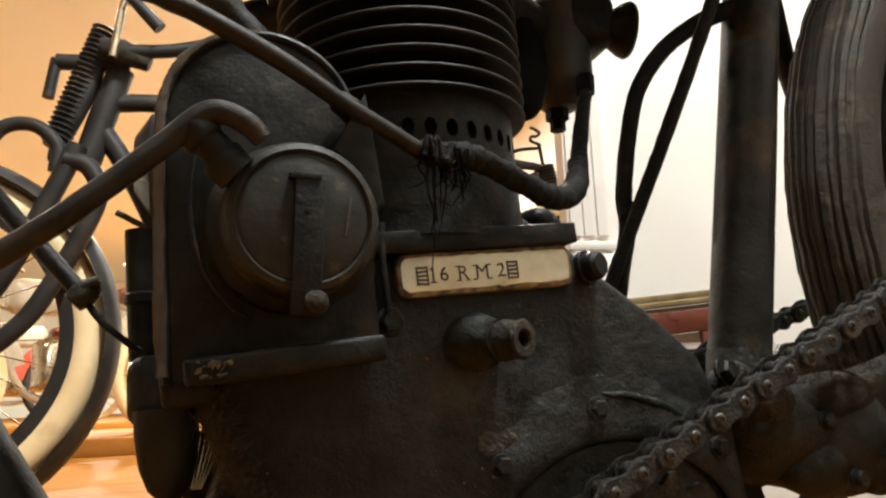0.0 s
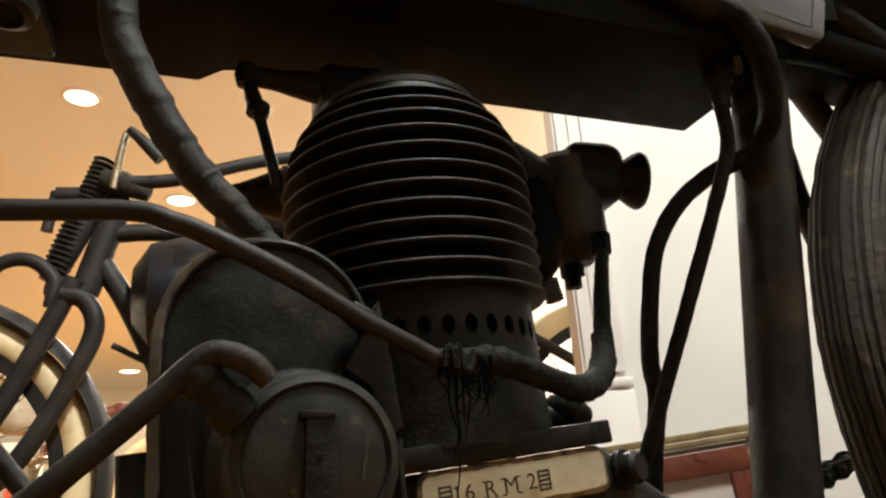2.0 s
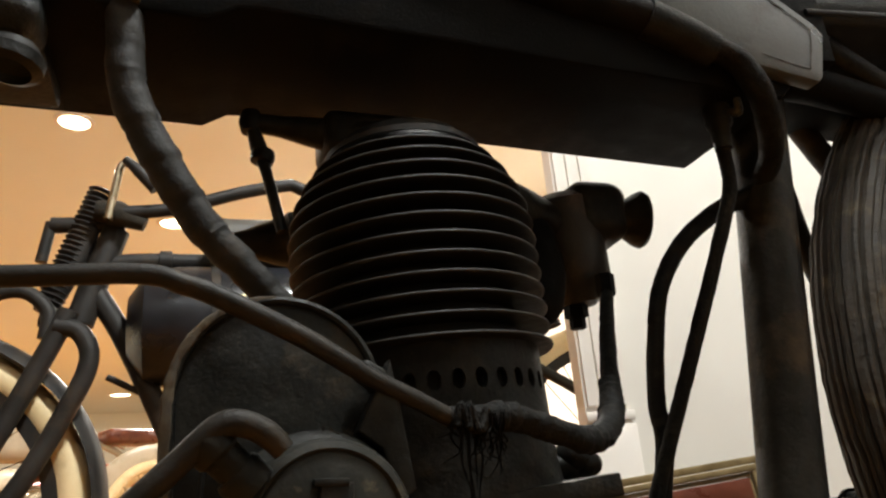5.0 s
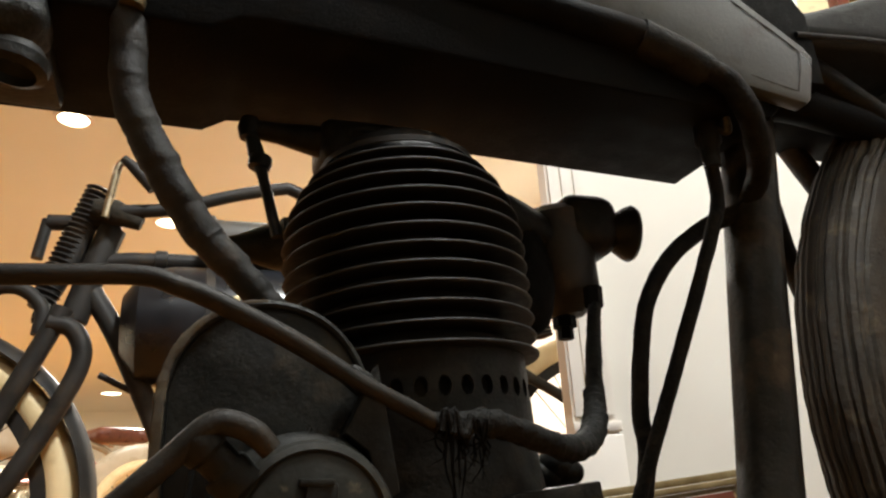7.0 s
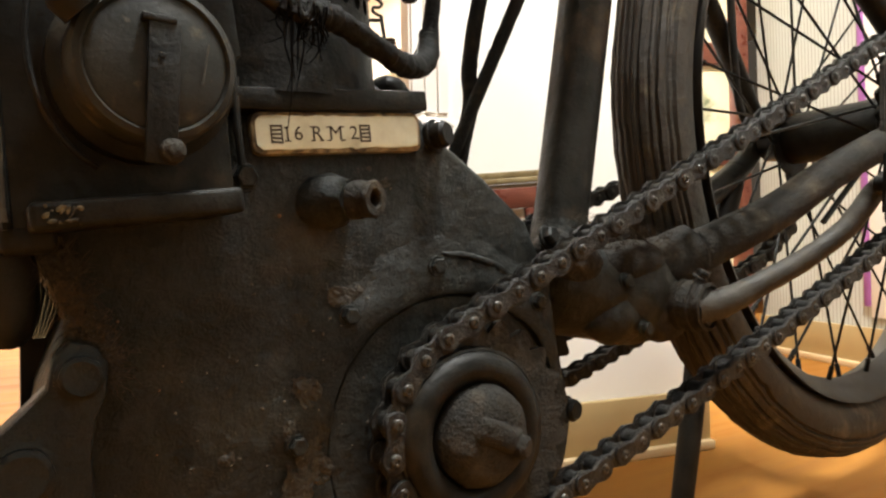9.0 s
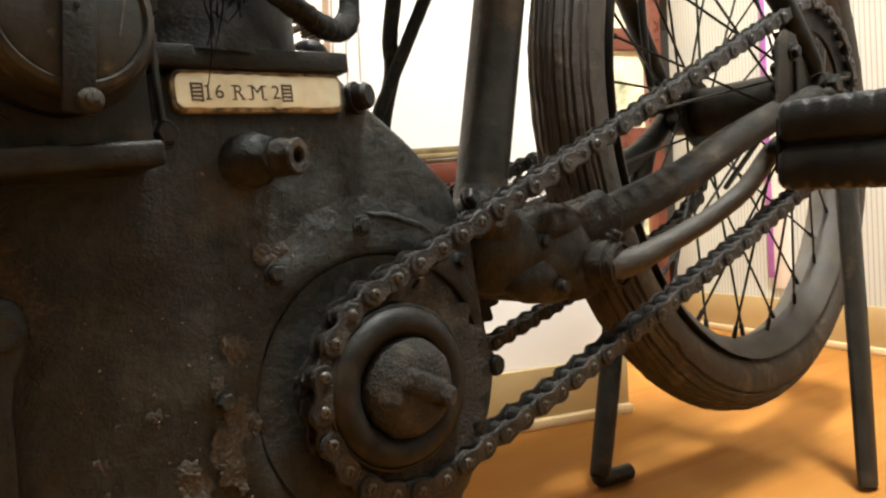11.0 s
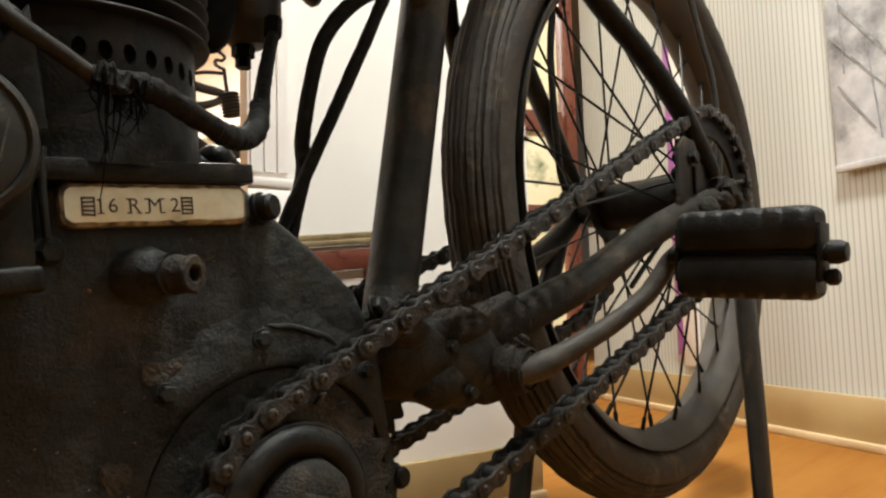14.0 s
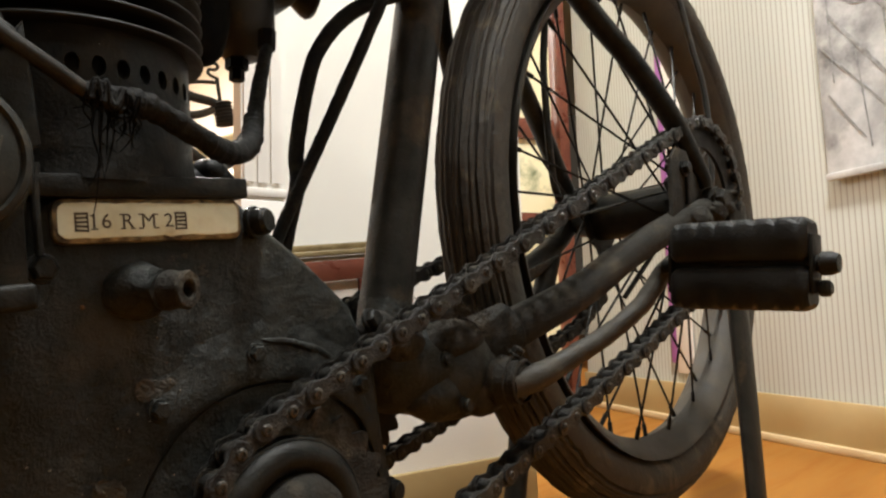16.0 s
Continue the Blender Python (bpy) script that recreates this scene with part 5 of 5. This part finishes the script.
part("lip", sweep([(0.43, 0.344, 0.706), (0.52, 0.343, 0.717), (0.62, 0.343, 0.724), (0.73, 0.344, 0.732)], 0.0024, 10), BLACKRUB, saddle)
# saddle frame and arm below also carry their shade as near-black colour
part("saddle_frame", roughen(prism([(0.433, 0.668), (0.50, 0.666), (0.62, 0.662), (0.66, 0.69), (0.64, 0.715), (0.54, 0.712), (0.44, 0.70)], 0.40, 0.455, 0.004, 2), 0.001, 40), SHADE_BLACK, saddle, "black iron saddle frame")
part("saddle_pillar", sweep([(0.425, 0.405, 0.66), (0.44, 0.405, 0.72), (0.45, 0.405, 0.78)], 0.014, 16), IRON, bike)
part("mudguard_arm", sweep([(0.40, 0.40, 0.672), (0.44, 0.382, 0.668), (0.485, 0.378, 0.661), (0.538, 0.376, 0.652), (0.64, 0.372, 0.635)], [0.017, 0.0155, 0.0145, 0.0135, 0.0125], 18), SHADE_BLACK, bike)
part("mudguard_bridge", sweep([(0.418, 0.405, 0.655), (0.435, 0.418, 0.62), (0.462, 0.436, 0.595), (0.49, 0.455, 0.56), (0.54, 0.48, 0.49)], [0.016, 0.011, 0.0095, 0.009, 0.009], 14), TUBE, bike)



def fuzz(spots, n, length, thick, material, parent, label):
    """Hair-fine strands of dust standing off the given places, in one mesh."""
    bm = bmesh.new()
    for c, r in spots:
        c = Vector(c)
        for k in range(n):
            p = c + Vector((jit(r[0]), jit(r[1]), jit(r[2])))
            d = Vector((jit(1), jit(1) - 0.5, jit(1) + 0.2)).normalized() * length * (0.4 + random.random())
            q = p + d * 0.5 + Vector((jit(1), jit(1), jit(1))) * length * 0.25
            e = p + d + Vector((0, 0, -0.15 * length))
            side = d.cross(Vector((0.3, 1, 0.2))).normalized() * thick
            vs = [bm.verts.new(v) for v in (p - side, p + side, q + side, q - side, e)]
            bm.faces.new(vs[:4])
            bm.faces.new((vs[3], vs[2], vs[4]))
    ob = part("dust_tuft", bm, material, parent, label)
    ob["kind"] = "stuff"
    return ob


fuzz([((0.31 + k * 0.012, 0.333, 0.300 - 0.001 * k), (0.007, 0.008, 0.007)) for k in range(8)], 70, 0.006, 0.00018, DUST, bike, "fine dust hair on the chain stay lug")
fuzz([((0.30 + k * 0.02, 0.338, 0.292 - 0.002 * k), (0.012, 0.006, 0.004)) for k in range(7)], 120, 0.004, 0.00014, DUST, bike, "fine dust hair on the bracket lug")
fuzz([((0.40 + k * 0.012, 0.312, 0.262 - 0.002 * k), (0.008, 0.006, 0.008)) for k in range(3)], 60, 0.005, 0.00016, DUST, bike, "fine dust hair on the crank boss")
fuzz([((0.008 + k * 0.005, 0.338, 0.283 - k * 0.012), (0.004, 0.006, 0.008)) for k in range(5)], 150, 0.013, 0.00016, DUST, bike, "matted dust hair")
fuzz([((0.010 + k * 0.0034, 0.335, 0.270 - k * 0.006), (0.005, 0.006, 0.005)) for k in range(6)], 90, 0.008, 0.00012, STRAW, bike, "dry brown straw and lint caught behind the lug")
fuzz([((0.026 + k * 0.008, 0.318, 0.396 + 0.001 * k), (0.006, 0.006, 0.003)) for k in range(4)], 40, 0.004, 0.00016, DUST, bike, "fine dust hair on the magneto")
fuzz([((0.19 + k * 0.02, 0.333, 0.268 + 0.004 * math.sin(k)), (0.012, 0.004, 0.006)) for k in range(5)], 30, 0.004, 0.00014, DUST, bike, "fine dust hair on the crankcase")
part("engine_plate", prism([(-0.004, 0.10), (0.03, 0.10), (0.03, 0.272), (0.001, 0.272), (-0.004, 0.25)], 0.40, 0.408, 0.001), IRON, bike, "black engine plate")
for k in range(5):
    part("thin_wire", sweep([(0.006 + k * 0.0018, 0.375, 0.282), (0.0035 + k * 0.0022, 0.37, 0.266), (0.0005 + k * 0.001, 0.367, 0.247)], 0.0005, 6, 3), NICKEL, bike, "bright thin wire")

# crumbs of old paint and dirt stuck to the case
for name, material, count, label in (("pale_dirt", CRUMB, 90, "flecks of pale dirt on the crankcase"), ("rust_dirt", RUST, 22, "orange rust flecks on the crankcase"), ("grit", DUST, 90, "grit stuck in the oil")):
    bm = bmesh.new()
    for k in range(count):
        x, z = random.uniform(0.01, 0.29), random.uniform(0.11, 0.34)
        if (x - 0.222) ** 2 + (z - 0.18) ** 2 < 0.008 or z > 0.44 - 0.42 * max(0, x - 0.2) * 2.2 or (x < 0.095 and z > 0.28):
            continue
        if k % 3 and random.random() < 0.6:
            x, z = 0.11 + jit(0.05), 0.19 + jit(0.07)
        s = random.choice((0.0003, 0.0004, 0.0005, 0.0007))
        r = math.hypot(x - 0.215, z - 0.178)
        y = 0.3402 if 0.083 < r < 0.1 else (0.3425 if r < 0.112 else 0.3448)
        m = pose(x, y, z, random.uniform(0, 90), random.uniform(0, 90), random.uniform(0, 90)) @ Matrix.Diagonal((s * random.uniform(0.6, 2), s, s * random.uniform(0.6, 2.2), 1))
        bmesh.ops.create_icosphere(bm, subdivisions=1, radius=1, matrix=m)
    ob = part(name, bm, material, case, label)
    ob["kind"] = "stuff"
for x, z, w, h in ((0.125, 0.207, 0.007, 0.017), (0.119, 0.185, 0.008, 0.013), (0.128, 0.17, 0.009, 0.009), (0.10, 0.145, 0.008, 0.014), (0.085, 0.185, 0.006, 0.012), (0.06, 0.165, 0.008, 0.02), (0.168, 0.327, 0.016, 0.005), (0.15, 0.26, 0.014, 0.007), (0.118, 0.155, 0.007, 0.02)):
    bm = bmesh.new()
    r = math.hypot(x - 0.215, z - 0.178)
    py = 0.3404 if r < 0.1 else (0.3428 if r < 0.112 else (0.3437 if r < 0.122 else 0.3449))
    bmesh.ops.create_icosphere(bm, subdivisions=5, radius=1, matrix=pose(x, py + 0.0004, z, 0, random.uniform(-25, 25), 0) @ Matrix.Diagonal((w, 0.0011, h, 1)))
    roughen(roughen(bm, 0.0045, 130), 0.0016, 420)
    for v in bm.verts:
        v.co.y = py + 0.0006 + (v.co.y - py) * 0.3 + 0.0006 * noise.noise(v.co * 500)
    part("scab", bm, SCAB, case, "crusty yellow-brown scab")["kind"] = "stuff"


def chain_spot(k, n, u0, u1):
    f = u0 + (u1 - u0) * k / n
    return (0.195 + 0.50 * f, SY - 0.004, 0.237 + 0.50 * f * math.tan(radians(25.7)))


fuzz([(chain_spot(k, 26, 0.0, 0.75), (0.009, 0.007, 0.008)) for k in range(26)], 26, 0.0045, 0.00016, DUST, bike, "oily lint on the chain")
# ---- the second machine, beyond the opening ----
old = thing("bicycle", (0.15, 1.45, 0.0), "old motor bicycle with cream tyres and blue-black frame", "motorcycle")
BY = 1.45


def bg(points, r, name, material, seg=12, rough=0.0, label="", y=BY, parent=None):
    return part(name, sweep([(x, y if len(p3) == 2 else p3[1], p3[-1]) for p3 in points for x in (p3[0],)], r, seg, 6, rough), material, parent or old, label)


def bg_wheel(cx, cz, r, y):
    hub = part("wheel", lathe([(0, -0.04), (0.02, -0.04), (0.025, -0.03), (0.025, 0.03), (0.02, 0.04), (0, 0.04)], (cx, y, cz), (0, 1, 0), 20), BLUEBLACK, old)
    tp = [(r - 0.032 + 0.031 * math.cos(k * math.tau / 20), 0.031 * math.sin(k * math.tau / 20)) for k in range(20)]
    part("tyre", lathe(tp, (cx, y, cz), (0, 1, 0), 96, closed=True), CREAM, hub, "cream rubber tyre")
    part("rim", lathe([(r - 0.075, -0.022), (r - 0.05, -0.025), (r - 0.05, 0.025), (r - 0.075, 0.022)], (cx, y, cz), (0, 1, 0), 80, closed=True), BLUEBLACK, hub)
    for k in range(28):
        a = k * math.tau / 28
        s = 0.03 if k % 2 else -0.03
        o = 0.5 if (k // 2) % 2 else -0.5
        part("spoke", sweep([(cx + 0.022 * math.cos(a + o), y + s, cz + 0.022 * math.sin(a + o)), (cx + (r - 0.07) * math.cos(a), y, cz + (r - 0.07) * math.sin(a))], 0.0013, 5, 1), NICKEL, hub)
    return hub


bg_wheel(-0.47, 0.40, 0.315, BY)
bg_wheel(0.925, 0.393, 0.36, BY)
guard = bmesh.new()
rows = []
for k in range(43):
    a = radians(-60 + k * 5)
    rows.append([guard.verts.new((-0.47 + (0.335 + dr) * math.cos(a), BY + w, 0.40 + (0.335 + dr) * math.sin(a))) for w, dr in ((-0.045, -0.018), (-0.036, -0.004), (-0.018, 0.004), (0.0, 0.006), (0.018, 0.004), (0.036, -0.004), (0.045, -0.018), (0.036, -0.008), (0.0, 0.002), (-0.036, -0.008))])
for p, q in zip(rows, rows[1:]):
    for k in range(10):
        guard.faces.new((p[k], p[(k + 1) % 10], q[(k + 1) % 10], q[k]))
part("mudguard", finish(guard), BLUEBLACK, old, "blue-black front mudguard")
bg([(-0.19, 1.0), (-0.22, 0.87), (-0.265, 0.76)], 0.021, "fork_rod", BLUEBLACK)
for k in range(24):
    t = k / 23
    c = Vector((-0.187, BY, 1.01)).lerp(Vector((-0.262, BY, 0.77)), t)
    part("spring_coil", lathe([(0.021, -0.005), (0.0265, 0), (0.021, 0.005)], c, (-0.33, 0, -0.94), 18, closed=True), BLUEBLACK, old)
bg([(-0.155, 0.93), (-0.18, 0.84), (-0.205, 0.74)], 0.026, "head_tube", BLUEBLACK)
bg([(-0.27, 0.935), (-0.2, 0.94), (-0.14, 0.945)], 0.016, "fork_yoke", BLUEBLACK)
bg([(-0.27, 0.75), (-0.24, 0.745), (-0.19, 0.742)], 0.016, "fork_yoke", BLUEBLACK)
bg([(-0.27, 0.94), (-0.28, 0.86)], 0.011, "fork_link", BLUEBLACK)
bg([(-0.215, 0.75), (-0.25, 0.66), (-0.31, 0.52), (-0.38, 0.40)], 0.018, "fork_leg", BLUEBLACK, y=BY - 0.055)
bg([(-0.235, 0.72), (-0.195, 0.71), (-0.175, 0.66), (-0.2, 0.58), (-0.27, 0.44), (-0.35, 0.36)], 0.017, "fork_leg", BLUEBLACK, y=BY - 0.06)
bg([(-0.37, 0.72), (-0.34, 0.775), (-0.29, 0.785), (-0.25, 0.75), (-0.25, 0.70)], 0.013, "fork_loop", BLUEBLACK, y=BY - 0.05)
bg([(-0.16, 0.86), (-0.06, 0.868), (0.3, 0.87), (0.62, 0.865)], 0.018, "top_tube", BLUEBLACK)
bg([(-0.18, 0.80), (-0.13, 0.72), (-0.07, 0.60), (0.0, 0.45)], 0.02, "down_tube", BLUEBLACK)
bg([(-0.15, 0.948), (-0.05, 0.963), (0.08, 1.008), (0.165, 1.03), (0.19, 1.03), (0.25, 1.0)], 0.0135, "handlebar", BLUEBLACK, y=BY - 0.05)
bg([(-0.165, 0.93), (-0.158, 0.99), (-0.15, 1.043), (-0.14, 1.05)], 0.008, "lever", NICKEL, y=BY - 0.06, label="nickel control lever")
bg([(-0.142, 1.05), (-0.115, 1.025), (-0.082, 0.99)], [0.008, 0.0125, 0.0135], "grip", BLUEBLACK, y=BY - 0.08)
bg([(-0.19, 0.955), (-0.15, 0.95), (-0.1, 0.93)], [0.02, 0.026, 0.014], "clamp", BARE, y=BY - 0.04)
part("tank", lathe([(0, -0.15), (0.06, -0.15), (0.105, -0.12), (0.12, -0.06), (0.12, 0.5), (0.09, 0.55), (0, 0.55)], (0.03, BY, 0.735), (1, 0, 0.02), 40), GLOSSY, old, "blue-black cylindrical tank")
bg([(0.0, 0.66), (0.05, 0.4), (0.3, 0.33), (0.6, 0.36), (0.925, 0.393)], 0.018, "lower_tube", BLUEBLACK)
bg([(0.56, 0.725), (0.696, 0.644), (0.8, 0.586), (0.925, 0.50)], 0.012, "rear_stay", BLUEBLACK, y=BY - 0.05)
bg([(0.925, 0.50), (0.925, 0.393)], 0.012, "rear_stay", BLUEBLACK, y=BY - 0.05)
bg([(0.62, 0.88), (0.55, 0.36)], 0.018, "seat_tube", BLUEBLACK)
bg([(-0.15, 0.64), (-0.06, 0.60), (0.05, 0.6)], 0.006, "cable", BLUEBLACK)
DULL = mat("dull_lamp_metal", (0.045, 0.042, 0.037), (0.08, 0.074, 0.063), 0.6, 0.1, 20, 0.1, 160)
part("lamp_shell", lathe([(0, -0.012), (0.05, -0.012), (0.052, 0.0), (0.044, 0.006), (0.042, 0.02), (0.042, 0.2), (0.03, 0.225), (0, 0.23)], (0.035, BY - 0.05, 0.902), (1, 0, 0.03), 32), DULL, old, "dull grey cylindrical lamp shell")
for k, w in enumerate((0.022, 0.012, 0.02, 0.024, 0.022)):
    part("lettering_bar", block((w, 0.002, 0.022 if k in (1,) else 0.016), pose(0.047 + k * 0.034, BY - 0.1195, 0.757), 0.0005), GOLD, old, "gold letter mark")
part("tank_strap", lathe([(0.1205, -0.009), (0.1225, -0.008), (0.1225, 0.008), (0.1205, 0.009)], (0.035, BY, 0.735), (1, 0, 0.02), 40, closed=True), BLUEBLACK, old)
part("tube_clip", lathe([(0.018, -0.012), (0.0225, -0.011), (0.0225, 0.011), (0.018, 0.012)], (-0.06, BY, 0.868), (1, 0, 0.02), 20, closed=True), BLUEBLACK, old)
# sprung saddle parts seen past the cylinder
SPRING = BY - 0.1
coil_axis = Vector((-0.22, 0, 1)).normalized()
for k in range(7):
    part("saddle_coil", lathe([(0.017, -0.0042), (0.0225, 0), (0.017, 0.0042)], Vector((0.7305, SPRING, 0.7165)) + coil_axis * (k * 0.0073), coil_axis, 20, closed=True), BLUEBLACK, old)
part("coil_core", lathe([(0, -0.006), (0.012, -0.005), (0.018, 0.0), (0.018, 0.046), (0, 0.048)], (0.7305, SPRING, 0.7165), coil_axis, 18), BLUEBLACK, old)
bg([(0.718, 0.76), (0.713, 0.79), (0.71, 0.812)], 0.0042, "saddle_rod", BLUEBLACK, y=SPRING)
bg([(0.71, 0.803), (0.711, 0.812), (0.7, 0.815), (0.69, 0.82), (0.692, 0.829), (0.705, 0.831), (0.712, 0.84), (0.7, 0.848), (0.69, 0.85)], 0.0036, "saddle_wire", BLUEBLACK, y=SPRING)
bg([(0.59, 0.765), (0.632, 0.785), (0.667, 0.797), (0.705, 0.803)], 0.0042, "saddle_wire", BLUEBLACK, y=SPRING)
bg([(0.59, 0.778), (0.632, 0.767), (0.658, 0.762), (0.692, 0.76), (0.713, 0.757)], [0.010, 0.010, 0.010, 0.0095, 0.0085], "saddle_rail", BLUEBLACK, y=SPRING)
bg([(0.59, 0.715), (0.646, 0.722), (0.671, 0.728), (0.702, 0.743)], [0.009, 0.009, 0.0088, 0.008], "saddle_rail", BLUEBLACK, y=SPRING)
bg([(-0.46, 0.40), (-0.40, 0.2), (-0.36, 0.005)], 0.012, "stand_leg", BLUEBLACK, y=BY - 0.12)
bg([(0.925, 0.393), (0.945, 0.2), (0.965, 0.005)], 0.012, "stand_leg", BLUEBLACK, y=BY + 0.12)


# ---- machines on a low plinth far down the hall ----
solid("plinth", block((5.0, 1.2, 0.09), pose(-1.6, 4.75, 0.045), 0.006), FLOOR, "low wooden display plinth in the hall", "plinth")
solid("plinth", block((5.0, 1.2, 0.09), pose(-2.2, 7.4, 0.045), 0.006), FLOOR, "low wooden display plinth further down the hall", "plinth")


def far_machine(paint, label):
    ob = thing("motorcycle", (0, 0, 0), label, "motorcycle", "machines on the plinths")
    for cx in (-0.62, 0.62):
        w = part("wheel", lathe([(0, -0.05), (0.03, -0.05), (0.035, 0.05), (0, 0.05)], (cx, 0, 0.33), (0, 1, 0), 16), NICKEL, ob)
        part("tyre", lathe([(0.30 + 0.032 * math.cos(k * math.tau / 12), 0.032 * math.sin(k * math.tau / 12)) for k in range(12)], (cx, 0, 0.33), (0, 1, 0), 48, closed=True), CREAM if paint is IVORY else BLUEBLACK, w)
        for k in range(16):
            a = k * math.tau / 16
            part("spoke", sweep([(cx + 0.03 * math.cos(a), 0.02, 0.33 + 0.03 * math.sin(a)), (cx + 0.275 * math.cos(a), 0, 0.33 + 0.275 * math.sin(a))], 0.003, 4, 1), NICKEL, w)
        part("mudguard", sweep([(cx + 0.36 * math.cos(radians(a)), 0, 0.33 + 0.36 * math.sin(radians(a))) for a in range(10, 171, 16)], 0.06, 10, 2, 0.0, 0.2, (0, 1, 0)), paint, ob)
    part("tank", roughen(block((0.55, 0.2, 0.2), pose(-0.05, 0, 0.78), 0.07, 4), 0.004, 9), paint, ob)
    part("engine", roughen(block((0.32, 0.2, 0.3), pose(0.0, 0, 0.4), 0.05, 3), 0.02, 14), NICKEL, ob)
    part("saddle", roughen(block((0.34, 0.22, 0.09), pose(0.42, 0, 0.82), 0.04, 3), 0.004, 9), MAHOGANY, ob)
    part("frame", sweep([(-0.62, 0, 0.33), (-0.48, 0, 0.75), (-0.38, 0, 0.85), (0.35, 0, 0.74), (0.62, 0, 0.33)], 0.02, 10), paint, ob)
    part("lower_frame", sweep([(-0.42, 0, 0.8), (-0.2, 0, 0.25), (0.2, 0, 0.22), (0.62, 0, 0.33)], 0.02, 10), paint, ob)
    part("handlebar", sweep([(-0.15, -0.36, 0.98), (-0.3, -0.25, 1.05), (-0.42, 0, 0.98), (-0.3, 0.25, 1.05), (-0.15, 0.36, 0.98)], 0.014, 10), NICKEL, ob)
    part("headlamp", lathe([(0, -0.08), (0.06, -0.06), (0.09, 0.02), (0.09, 0.05), (0, 0.06)], (-0.55, 0, 0.92), (-1, 0, 0), 24), NICKEL, ob)
    return ob


IVORY = mat("ivory_enamel", (0.42, 0.36, 0.26), (0.5, 0.44, 0.33), 0.3, 0.0, 8, 0.05, 90)
RED = mat("red_enamel", (0.30, 0.03, 0.015), (0.38, 0.05, 0.02), 0.25, 0.0, 8, 0.05, 90)
white_one = far_machine(IVORY, "ivory enamelled motorcycle standing on a plinth")
white_one.matrix_basis = pose(-0.7, 4.6, 0.087, 0, 0, 28)
red_one = far_machine(RED, "red enamelled motorcycle standing on a plinth")
red_one.matrix_basis = pose(-0.55, 7.4, 0.087, 0, 0, 30)
copy_thing(white_one, pose(0.35, 4.9, 0.087, 0, 0, 35))
copy_thing(white_one, pose(-1.5, 7.3, 0.087, 0, 0, 20))
copy_thing(red_one, pose(-2.6, 7.5, 0.087, 0, 0, 30))
